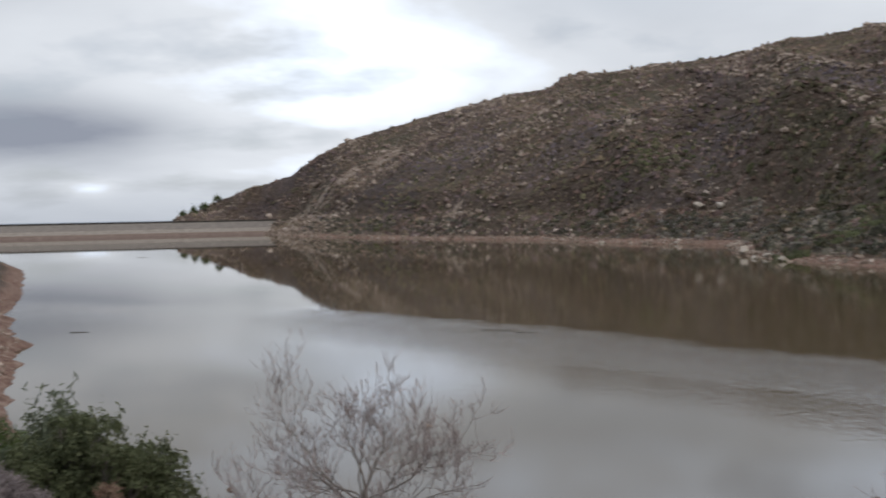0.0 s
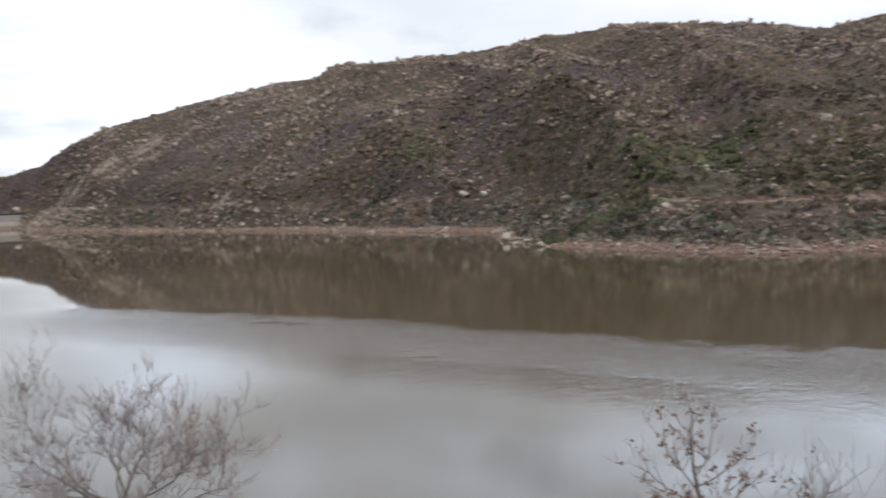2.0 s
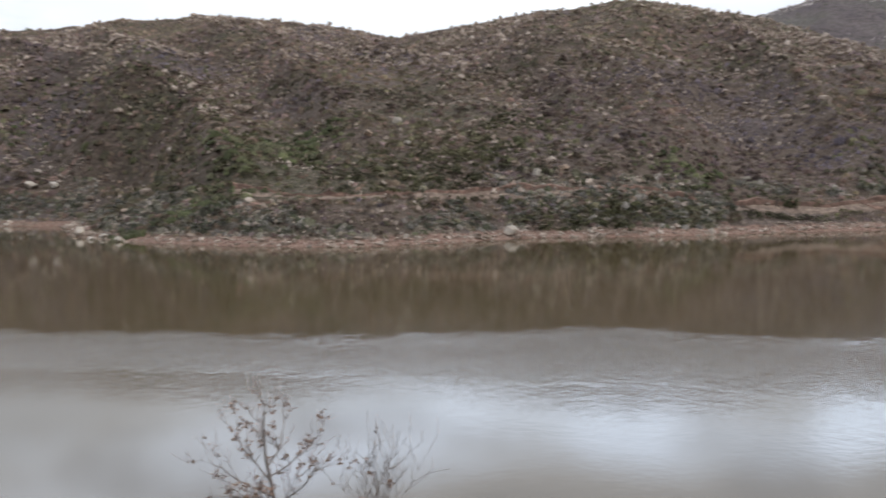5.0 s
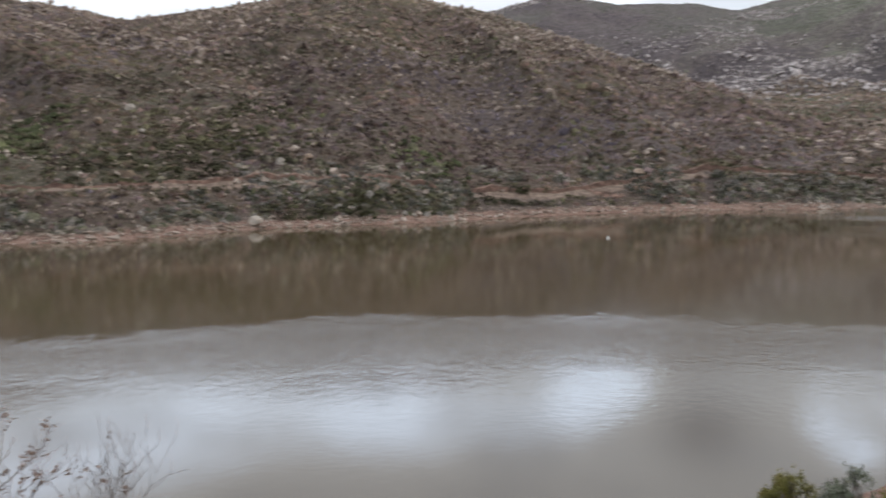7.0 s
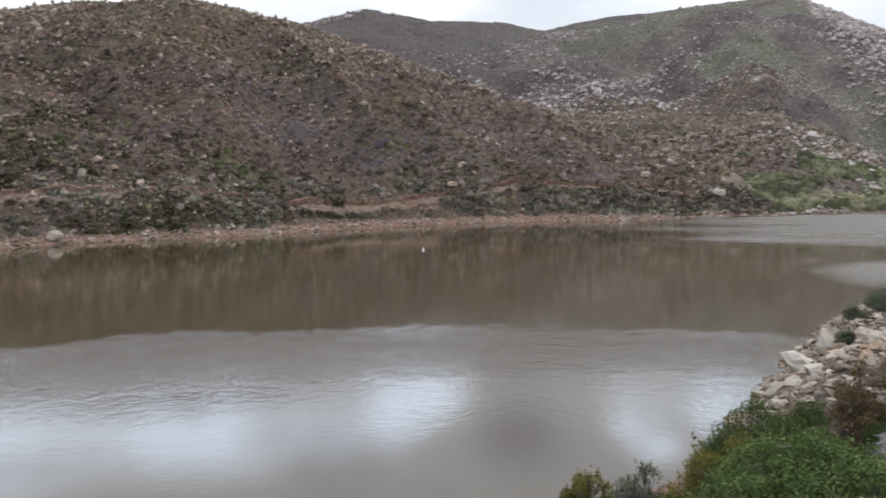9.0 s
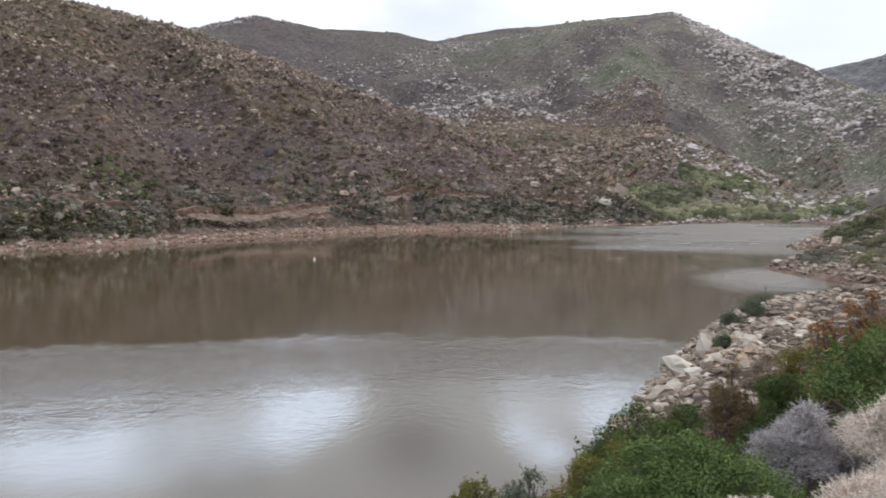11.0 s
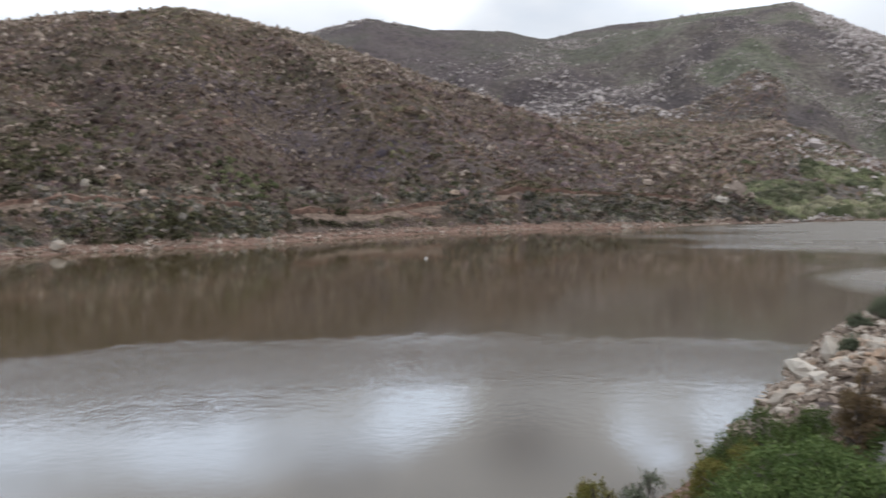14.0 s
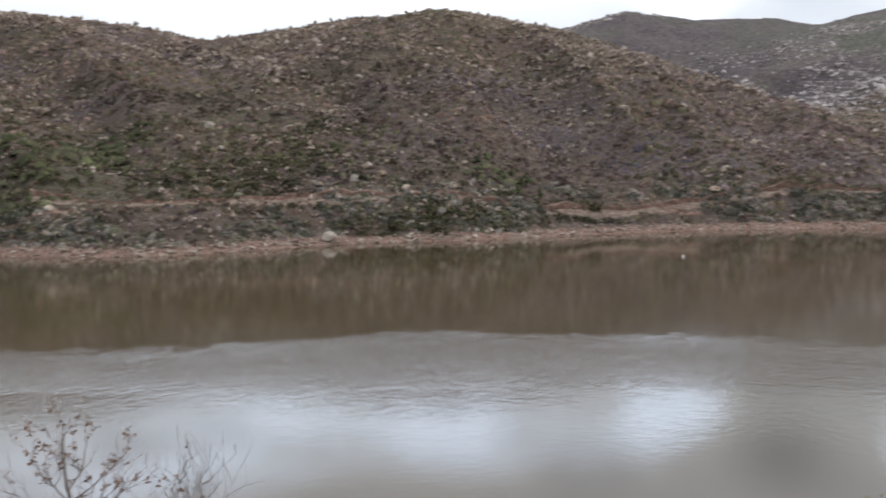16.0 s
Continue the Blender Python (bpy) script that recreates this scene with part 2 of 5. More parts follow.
def varied(name, stops, rough=0.9, scale=0.0, spec=0.2, trans=0.0, relief=0.0, island=True):
    """A material whose colour varies from piece to piece, and with a fine noise over each."""
    m, nt, b = material(name)
    g = node(nt, "ShaderNodeNewGeometry")
    f = g.outputs["Random Per Island"]
    if not island:
        f = node(nt, "ShaderNodeObjectInfo").outputs["Random"]
    if scale:
        n = noise_at(nt, g.outputs["Position"], scale, 4.0, 0.65)
        f = maths(nt, "ADD", maths(nt, "MULTIPLY", f, 0.45), maths(nt, "MULTIPLY", maths(nt, "SUBTRACT", n, 0.22), 0.98))
        if relief:
            bump(nt, b, n, relief)
    c = ramp(nt, f, stops)
    nt.links.new(c, b.inputs["Base Color"])
    b.inputs["Roughness"].default_value = rough
    b.inputs["Specular IOR Level"].default_value = spec
    if trans:
        thin = node(nt, "ShaderNodeBsdfTranslucent", [(0, c)])
        both = node(nt, "ShaderNodeMixShader", [(0, trans), (1, b.outputs[0]), (2, thin.outputs[0])])
        nt.links.new(both.outputs[0], nt.nodes["Material Output"].inputs["Surface"])
    return m


GROUND = ground_material()
WATER = water_material()
ROCK = varied("pale_weathered_rock", [(0.1, (0.115, 0.084, 0.064)), (0.4, (0.215, 0.162, 0.124)), (0.65, (0.33, 0.262, 0.208)), (0.9, (0.52, 0.44, 0.365))], 0.9, 1.7, relief=0.06)
RIPRAP = varied("cream_riprap_rock", [(0.05, (0.13, 0.098, 0.075)), (0.30, (0.27, 0.205, 0.150)), (0.38, (0.40, 0.27, 0.185)), (0.45, (0.33, 0.28, 0.225)), (0.70, (0.40, 0.355, 0.298)), (0.92, (0.56, 0.52, 0.46))], 0.88, 1.4, relief=0.05, island=False)
RUBBLE = varied("riprap_rubble_stone", [(0.05, (0.060, 0.045, 0.036)), (0.35, (0.135, 0.100, 0.075)), (0.6, (0.24, 0.19, 0.148)), (0.9, (0.46, 0.405, 0.34))], 0.88, 2.2)


def cover(name, hues, spread=(0.55, 1.0, 1.75), scale=0.024):
    """Low scrub whose hue drifts over the hillside and whose shade changes from plant to plant."""
    m, nt, b = material(name)
    g = node(nt, "ShaderNodeNewGeometry")
    p = g.outputs["Position"]
    drift = maths(nt, "ADD", maths(nt, "MULTIPLY", noise_at(nt, p, scale, 5.0, 0.6, 0.5), 0.75), maths(nt, "MULTIPLY", noise_at(nt, p, scale * 9, 2.0, 0.5), 0.25))
    own = g.outputs["Random Per Island"]
    step = maths(nt, "FRACT", maths(nt, "MULTIPLY", own, 37.0))
    c = ramp(nt, maths(nt, "ADD", drift, maths(nt, "MULTIPLY", maths(nt, "SUBTRACT", own, 0.5), 0.34)), hues)
    c = mix(nt, 1.0, c, ramp(nt, step, [(0.0, (spread[0],)), (0.55, (spread[1],)), (1.0, (spread[2],))]), "MULTIPLY")
    c = mix(nt, 1.0, c, ramp(nt, noise_at(nt, p, scale * 2.1, 3.0, 0.5, 0.4), [(0.38, (0.66, 0.66, 0.68)), (0.50, (1.0, 1.0, 1.0)), (0.62, (1.30, 1.28, 1.24))]), "MULTIPLY")
    leafy = noise_at(nt, p, 6.0, 3.0, 0.7)
    c = mix(nt, 1.0, c, ramp(nt, leafy, [(0.36, (0.60, 0.60, 0.60)), (0.50, (1.0, 1.0, 1.0)), (0.64, (1.45, 1.43, 1.40))]), "MULTIPLY")
    bump(nt, b, leafy, 0.22)
    nt.links.new(c, b.inputs["Base Color"])
    b.inputs["Roughness"].default_value = 0.95
    b.inputs["Specular IOR Level"].default_value = 0.1
    return m


HILL_SCRUB = cover("hill_scrub_leaves", [(0.36, (0.120, 0.087, 0.083)), (0.42, (0.130, 0.085, 0.069)), (0.47, (0.104, 0.069, 0.052)), (0.52, (0.091, 0.074, 0.045)), (0.57, (0.125, 0.087, 0.065)), (0.63, (0.083, 0.073, 0.045))], (0.66, 1.0, 1.6))
DRY_SCRUB = cover("dry_scrub_twigs", [(0.36, (0.120, 0.098, 0.111)), (0.5, (0.114, 0.088, 0.091)), (0.62, (0.126, 0.096, 0.086))], (0.7, 1.0, 1.35))
SHORE_SCRUB = varied("shore_scrub_leaves", [(0.0, (0.040, 0.042, 0.024)), (0.4, (0.072, 0.072, 0.045)), (0.7, (0.105, 0.099, 0.078)), (1.0, (0.190, 0.166, 0.147))])
GRANITE = varied("pinkish_pale_granite", [(0.1, (0.19, 0.158, 0.142)), (0.45, (0.35, 0.302, 0.278)), (0.85, (0.54, 0.485, 0.45))], 0.9, 0.5, relief=0.2)
FAR_SCRUB = cover("mountain_scrub_leaves", [(0.36, (0.078, 0.062, 0.062)), (0.44, (0.085, 0.070, 0.058)), (0.50, (0.078, 0.080, 0.052)), (0.58, (0.068, 0.074, 0.044)), (0.64, (0.115, 0.098, 0.082))], (0.6, 1.0, 1.5), 0.011)
SLATE = varied("grey_ridge_crag", [(0.1, (0.095, 0.097, 0.105)), (0.5, (0.155, 0.155, 0.160)), (0.9, (0.26, 0.255, 0.255))], 0.9, 0.1)
SLOPE_SCRUB = cover("slope_scrub_leaves", [(0.36, (0.065, 0.067, 0.032)), (0.46, (0.091, 0.089, 0.046)), (0.54, (0.113, 0.084, 0.056)), (0.64, (0.124, 0.113, 0.086))], (0.7, 1.0, 1.4), 0.05)
SHORE_CUSHION = cover("grey_green_cushion_leaves", [(0.36, (0.133, 0.118, 0.101)), (0.44, (0.097, 0.087, 0.061)), (0.50, (0.061, 0.064, 0.037)), (0.56, (0.110, 0.090, 0.068)), (0.64, (0.138, 0.120, 0.103))], (0.55, 1.0, 1.6), 0.06)
OCHRE = varied("ochre_rock_face", [(0.1, (0.105, 0.072, 0.054)), (0.45, (0.19, 0.138, 0.104)), (0.85, (0.36, 0.295, 0.245))], 0.92, 0.25, relief=0.3)
GREEN_SCRUB = cover("green_scrub_leaves", [(0.36, (0.060, 0.060, 0.029)), (0.50, (0.083, 0.077, 0.041)), (0.64, (0.108, 0.095, 0.060))], (0.6, 1.0, 1.5), 0.05)
VALLEY_GREEN = cover("valley_bush_leaves", [(0.36, (0.085, 0.093, 0.049)), (0.50, (0.122, 0.126, 0.068)), (0.64, (0.152, 0.140, 0.092))], (0.6, 1.0, 1.4), 0.05)
DAM_FILL = varied("pale_dam_fill", [(0.2, (0.17, 0.142, 0.117)), (0.5, (0.24, 0.205, 0.17)), (0.8, (0.32, 0.28, 0.235))], 0.95, 0.6, relief=0.1)
DARK_STONE = varied("dark_crest_road", [(0.2, (0.045, 0.04, 0.036)), (0.8, (0.10, 0.085, 0.07))], 0.95, 0.5)
SEA = varied("grey_sea_water", [(0.2, (0.10, 0.13, 0.16)), (0.8, (0.14, 0.17, 0.20))], 0.35, 0.01)

# ---------------------------------------------------------------- the lie of the land
# The lake's shore, x and y, round from the dam by the far bank and the inlet to the near bank.
SHORE = [(-300, 285), (-152, 318), (-89, 331), (-74, 345), (-66, 338), (-50, 296), (-28, 256), (0, 220), (20, 198), (29, 173), (40, 159),
         (46, 152), (37.5, 119), (37.5, 103), (43, 86), (50, 75.5), (60, 74), (71, 74.5), (79, 69.5), (88, 63), (101, 60), (114, 53), (125, 43), (130, 29), (143, 18), (149, 6), (158, 0),
         (153, -14), (137, -13), (118, -9), (94, -4.5), (84, -8.5), (72, -1.5), (61, -6), (57, -12), (53, -12), (51, -5.5), (46, -1.2), (39, 1.2), (32, 2.2),
         (26.5, 2.4), (22.5, 3.0), (18.8, 3.5), (16.4, 4.2), (13.6, 8.0), (11.2, 11.5), (6, 15.2), (0, 16.6), (-4.5, 17.2), (-9.3, 21), (-14.4, 30), (-15.7, 33.6), (-17.2, 37.3), (-18.9, 40.4), (-19.6, 43.8), (-21, 46.9), (-24.6, 51.9), (-28.2, 59.7), (-33.3, 72.6), (-41.9, 92.8), (-52, 114), (-77, 158), (-130, 180), (-300, 190)]
# Ridges: bearing in degrees, distance of the foot, distance of the crest, height of the crest.
HILLS = [(-20, 345, 380, 1), (-15.7, 342, 382, 6.7), (-13.4, 345, 385, 13.1), (-9, 292, 362, 24.2), (-5.6, 255, 368.8, 35.4), (-1.4, 223, 366.5, 42.9),
         (3.8, 198, 350.2, 49.6), (6.7, 180, 337.5, 50.1), (7.4, 178, 337.2, 53.5), (13, 155, 321.2, 54.2), (17.2, 147, 309.8, 54.5), (21.2, 101, 326.8, 60.1),
         (25.5, 92, 319.5, 60.9), (31.5, 86, 324, 59.8), (36.3, 89, 332.2, 57.1), (40.1, 92, 324.8, 58.5), (44.6, 97, 308.8, 60.9), (50.5, 104, 289.5, 60.5),
         (52.7, 106, 284.5, 57.6), (57.8, 111, 275.5, 50.8), (67.8, 122, 249.8, 30.5), (72.5, 125, 235.2, 21.9), (76, 129, 218.2, 16.1), (79.4, 133, 201.2, 10.8)]
HILLS_END = [(81.8, 140, 178.5, 5.9), (83.2, 146, 167, 3.9), (86, 150, 164, 1.2), (92, 155, 172.5, 0.2), (120, 155, 172.5, 0)]
MOUNTAIN = [(35, 310.5, 560, 32.6), (50, 310.5, 602, 81.6), (57, 310.5, 602, 103.6), (61.4, 310.5, 602, 115.2), (65.4, 310.5, 602, 107.5), (69.8, 297, 602, 105.4),
         (72.2, 283.5, 602, 99.8), (75.6, 270, 630, 110.6), (80.5, 256.5, 637, 115.8), (83.5, 249.8, 644, 119.4), (86.4, 249.8, 644, 120.8),
         (87.9, 243, 644, 112.4), (91.1, 236.3, 637, 94.2), (93.9, 229.5, 630, 78.4), (97, 229.5, 616, 62), (100.6, 229.5, 602, 49.4), (115, 229.5, 560, 32.6),
         (130, 229.5, 560, 4.6)]
FAR_RIDGE = [(88, 650, 880, 44), (94.5, 650, 880, 106), (97, 650, 880, 112.7), (100.6, 650, 880, 127), (108, 650, 880, 156), (120, 650, 880, 130), (150, 650, 880, 60)]
KNOLL = [(64, 197.6, 312, 11.2), (70, 182, 312, 25.5), (73.2, 171.6, 312, 27.1), (78.4, 166.4, 312, 27.3), (81.1, 166.4, 312, 25.5), (85.9, 166.4, 312, 25),
         (88.5, 168.5, 312, 19), (93.7, 168.5, 299, 4.4), (100, 171.6, 299, 2)]
RIGHT_SLOPE = [(92, 70, 110, 0), (95.2, 70, 110, 1.4), (95.9, 68, 110, 2.4), (98.2, 62, 110, 4.9), (100.8, 60, 110, 6.4), (106, 60, 112, 11), (120, 60, 120, 20), (150, 40, 120, 25)]
# the near bank: bearing, fall per metre outwards
NEAR = [(-180, -0.15), (-130, -0.10), (-70, 0.01), (-35, 0.05), (-25, 0.15), (-18, 0.29), (76, 0.30), (88, 0.22), (95, 0.155), (101, 0.10), (130, -0.08), (180, -0.15)]


def value_noise(x, y, seed):
    """Smooth noise, -1 to 1, for arrays."""
    def at(i, j):
        h = np.sin(i * 127.1 + j * 311.7 + seed * 74.7) * 43758.5453
        return (h - np.floor(h)) * 2 - 1
    i, j = np.floor(x), np.floor(y)
    u, v = x - i, y - j
    u, v = u * u * (3 - 2 * u), v * v * (3 - 2 * v)
    return (at(i, j) * (1 - u) + at(i + 1, j) * u) * (1 - v) + (at(i, j + 1) * (1 - u) + at(i + 1, j + 1) * u) * v


def fractal(x, y, scale, octaves=4, seed=0.0):
    s, a = 0.0, 1.0
    for k in range(octaves):
        s = s + a * value_noise(x * scale + 17 * k, y * scale - 9 * k, seed + k)
        scale, a = scale * 2.03, a * 0.5
    return s


def shore_distance(x, y):
    """Metres from the shore: positive on land, negative over the lake."""
    best, inside = np.full(x.shape, 1e9), np.zeros(x.shape, bool)
    n = len(SHORE)
    for k in range(n):
        (ax, ay), (bx, by) = SHORE[k], SHORE[(k + 1) % n]
        dx, dy = bx - ax, by - ay
        u = np.clip(((x - ax) * dx + (y - ay) * dy) / (dx * dx + dy * dy), 0, 1)
        best = np.minimum(best, np.hypot(x - ax - u * dx, y - ay - u * dy))
        if ay != by:
            inside ^= ((ay > y) != (by > y)) & (x < ax + (y - ay) * dx / dy)
    return np.where(inside, -best, best)


def ridge(table, az, r, round_=0.4, fall=0.22):
    t = np.array(table, float)
    foot, crest, top = (np.interp(az, t[:, 0], t[:, k], left=t[0, k], right=t[-1, k]) for k in (1, 2, 3))
    s = (r - foot) / (crest - foot)
    c = np.clip(s, 0, 1)
    rise = (1 - round_) * c + round_ * np.sin(c * math.pi / 2)
    out = top * rise - np.maximum(0, r - crest) * fall
    return np.where((az < t[0, 0]) | (az > t[-1, 0]), -50.0, out), c


def raw_height(x, y):
    x, y = np.asarray(x, float), np.asarray(y, float)
    az, r = np.degrees(np.arctan2(x, y)), np.hypot(x, y)
    d = shore_distance(x, y) + 0.5 * fractal(x, y, 0.35, 3, 5.0) * np.clip((r - 10) / 20, 0, 1)
    h1, c1 = ridge(HILLS + HILLS_END, az, r)
    gully = -np.abs(fractal(az * 0.13 + 0.010 * r, r * 0.006, 1.0, 2, 3.0)) * 10.0 + 1.6
    h1 = h1 + (gully + 1.5 * fractal(x, y, 0.045, 3, 8.0)) * 4 * c1 * (1 - c1)
    h2, c2 = ridge(MOUNTAIN, az, r, 0.3, 0.3)
    h2 = h2 + (16.0 * fractal(az * 0.16 + r * 0.004, r * 0.004, 1.0, 3, 1.0) + 9 * fractal(x, y, 0.014, 4, 2.0) - 4) * 5 * c2 * (1 - c2) ** 2
    h3, c3 = ridge(FAR_RIDGE, az, r, 0.3, 0.1)
    h3 = h3 + 14 * fractal(x, y, 0.008, 3, 4.0) * 3 * c3 * (1 - c3)
    h4, c4 = ridge(KNOLL, az, r, 0.35, 0.3)
    h4 = h4 + (2.4 * fractal(x, y, 0.06, 4, 6.0)) * 3 * c4 * (1 - c4)
    h5, c5 = ridge(RIGHT_SLOPE, az, r, 0.3, 0.0)
    n = np.array(NEAR)
    h6 = 4.4 - np.interp(az, n[:, 0], n[:, 1]) * np.maximum(0, r - 2.6)
    h6 = np.where(az < -18, np.maximum(h6, 3.0), h6)
    h6 = np.where((az > 70) & (az < 105), np.maximum(h6, 1.1), h6)
    h6 = np.where(r > 70, np.minimum(h6, 4.0 + 0.1 * r), h6)
    far = np.clip((r - 12) / 60, 0, 1)
    z = np.maximum.reduce([h1, h2, h3, h4, h5, np.where(r < 130, h6, -50)])
    z = np.maximum(z, -1.5)
    z = z + far * (0.45 * fractal(x, y, 0.16, 4, 9.0)) + 0.10 * fractal(x, y, 0.9, 2, 11.0) * np.clip(r / 3 - 0.6, 0, 1)
    bank = np.where(d < 3, 0.30 * d, 0.9 + 0.5 * (d - 3)) + np.maximum(0, d - 14)
    bank = np.where((x > 20) & (x < 55) & (y > -14) & (y < 8), np.minimum(0.6 * d, 1.5 + 0.2 * d), bank)
    bank = np.where((x < -10) & (y > 24) & (y < 190), np.minimum(0.55 * d, 1.4 + 0.25 * d), bank)
    z = np.where(d > 0, np.minimum(z, bank), np.maximum(-0.35 * -d, -5.0))
    # seaward of the dam the valley drops away
    sea = y - 331 - 0.21 * (x + 89)
    z = np.where((sea > 12) & (az < -16.2), np.minimum(z, -1.0 - 0.02 * np.minimum(sea, 100)), z)
    z = np.where(r > 1500, np.minimum(z, -3.5), z)
    return z


# the dirt track: bearing, distance, height
TRACK = np.array([(26.5, 112, 5.4), (31, 110, 4.5), (35.6, 110, 4.6), (40.5, 111, 4.45), (44.8, 113, 4.6), (49.6, 116.5, 4.7), (51.6, 118, 4.4), (54.3, 119.5, 3.2), (57.8, 122, 2.5), (61.2, 126, 2.25),
                  (64, 131, 2.6), (66.2, 135, 3.4), (67.6, 138, 4.1), (70.7, 143, 4.75), (72.4, 146, 4.85), (76.6, 150.5, 4.3), (79.4, 155, 3.7), (81.5, 158, 2.5)])
TRACK_AZ = np.arange(26.5, 81.5, 0.25)
TRACK_R = np.interp(TRACK_AZ, TRACK[:, 0], TRACK[:, 1])
TRACK_SHIFT = np.interp(TRACK_AZ, TRACK[:, 0], TRACK[:, 2]) - raw_height(TRACK_R * np.sin(np.radians(TRACK_AZ)), TRACK_R * np.cos(np.radians(TRACK_AZ)))


def land_height(x, y):
    """The ground's height, eased up or down to the level of the track where that runs."""
    x, y = np.asarray(x, float), np.asarray(y, float)
    az, r = np.degrees(np.arctan2(x, y)), np.hypot(x, y)
    off = r - np.interp(az, TRACK_AZ, TRACK_R)
    ease = np.exp(-(off / np.where(off < 0, 5.0, 9.0)) ** 2) * np.clip((az - 25) / 2, 0, 1) * np.clip((83 - az) / 2, 0, 1)
    return raw_height(x, y) + np.interp(az, TRACK_AZ, TRACK_SHIFT) * ease


def mesh_of(name, verts, faces, mat=None, smooth=False):
    me = bpy.data.meshes.new(name)
    verts = np.ascontiguousarray(verts, np.float32)
    faces = np.ascontiguousarray(faces, np.int32)
    k = faces.shape[1]
    me.vertices.add(len(verts))
    me.vertices.foreach_set("co", verts.ravel())
    me.loops.add(faces.size)
    me.loops.foreach_set("vertex_index", faces.ravel())
    me.polygons.add(len(faces))
    me.polygons.foreach_set("loop_start", np.arange(0, faces.size, k, dtype=np.int32))
    me.update(calc_edges=True)
    me.polygons.foreach_set("use_smooth", np.full(len(faces), smooth))
    if mat:
        me.materials.append(mat)
    return me


def steps(stretches, end):
    """Grid lines from stretches (from, to, step) and ever wider steps beyond them."""
    out = []
    for lo, hi, st in stretches:
        out += list(np.arange(lo, hi - st * 0.5, st))
    out.append(stretches[-1][1])
    while out[-1] < end:
        out.append(out[-1] + max(6.0, 0.15 * abs(out[-1])))
    back = [out[0]]
    while back[-1] > -end:
        back.append(back[-1] - max(6.0, 0.15 * abs(back[-1])))
    return np.array(back[:0:-1] + out)


gx = steps([(-320, -110, 5.0), (-110, -46, 1.8), (-46, -22, 0.8), (-22, 52, 0.55), (52, 290, 1.7), (290, 680, 3.5), (680, 900, 5.0)], 4850)
gy = steps([(-220, -130, 5.0), (-130, -14, 2.5), (-14, 24, 0.55), (24, 62, 0.8), (62, 390, 1.7), (390, 560, 4.0)], 4850)
GX, GY = np.meshgrid(gx, gy)
GZ = land_height(GX, GY)
nx, ny = len(gx), len(gy)
idx = np.arange(nx * ny).reshape(ny, nx)
quads = np.stack([idx[:-1, :-1], idx[:-1, 1:], idx[1:, 1:], idx[1:, :-1]], -1).reshape(-1, 4)
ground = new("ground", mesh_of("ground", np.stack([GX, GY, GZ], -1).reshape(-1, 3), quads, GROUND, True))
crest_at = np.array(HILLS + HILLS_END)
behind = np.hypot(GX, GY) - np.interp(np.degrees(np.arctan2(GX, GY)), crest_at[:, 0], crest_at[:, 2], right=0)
soil_and_haze = ground.data.attributes.new("upland", "FLOAT", "POINT")
# beyond 640 m the value climbs towards 2, for the haze-blued ridge
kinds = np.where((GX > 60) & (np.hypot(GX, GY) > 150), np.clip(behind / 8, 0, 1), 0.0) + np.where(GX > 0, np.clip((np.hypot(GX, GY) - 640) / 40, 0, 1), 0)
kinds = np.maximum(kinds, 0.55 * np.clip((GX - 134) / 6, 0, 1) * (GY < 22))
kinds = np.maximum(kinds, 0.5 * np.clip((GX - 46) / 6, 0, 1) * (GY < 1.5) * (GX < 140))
soil_and_haze.data.foreach_set("value", kinds.astype(np.float32).ravel())
tagged(ground, "stony brown hillsides and reddish bare lake banks", "ground", kind="structure")

# the lake, a little wider than its shore so that it runs into the banks
bm = bmesh.new()
cx = [SHORE[k] for k in range(len(SHORE))]
ring = []
for k in range(len(cx)):
    a, b_, c_ = Vector(cx[k - 1]), Vector(cx[k]), Vector(cx[(k + 1) % len(cx)])
    n1, n2 = (b_ - a).normalized(), (c_ - b_).normalized()
    out_dir = Vector((-(n1 + n2).y, (n1 + n2).x)).normalized()
    q = b_ + out_dir * 2.6
    ring.append(bm.verts.new((q.x, q.y, 0)))
bm.faces.new(ring)
bmesh.ops.triangulate(bm, faces=bm.faces[:])
bmesh.ops.recalc_face_normals(bm, faces=bm.faces[:])
for f_ in bm.faces:
    if f_.normal.z < 0:
        f_.normal_flip()
me = bpy.data.meshes.new("lake")
bm.to_mesh(me)
me.materials.append(WATER)
water = tagged(new("water", me), "muddy brown-grey reservoir water with light wind ripples", "water", kind="structure")

# the sea beyond the dam
sea_me = mesh_of("sea", [(-4800, 420, -0.6), (900, 700, -0.6), (900, 4900, -0.6), (-4800, 4900, -0.6)], [(0, 1, 2, 3)], SEA)
tagged(new("sea", sea_me), "pale grey strip of sea on the horizon", "sea", kind="structure")


def part(name, bm_, mat, parent=None, label="", smooth=False):
    me_ = bpy.data.meshes.new(name)
    bm_.to_mesh(me_)
    bm_.free()
    if mat:
        me_.materials.append(mat)
    if smooth:
        for p_ in me_.polygons:
            p_.use_smooth = True
    ob = new(name, me_)
    ob.parent = parent
    if label:
        ob["label"] = label
    return ob


def ground_at(x, y):
    return float(land_height(np.array([x]), np.array([y]))[0])


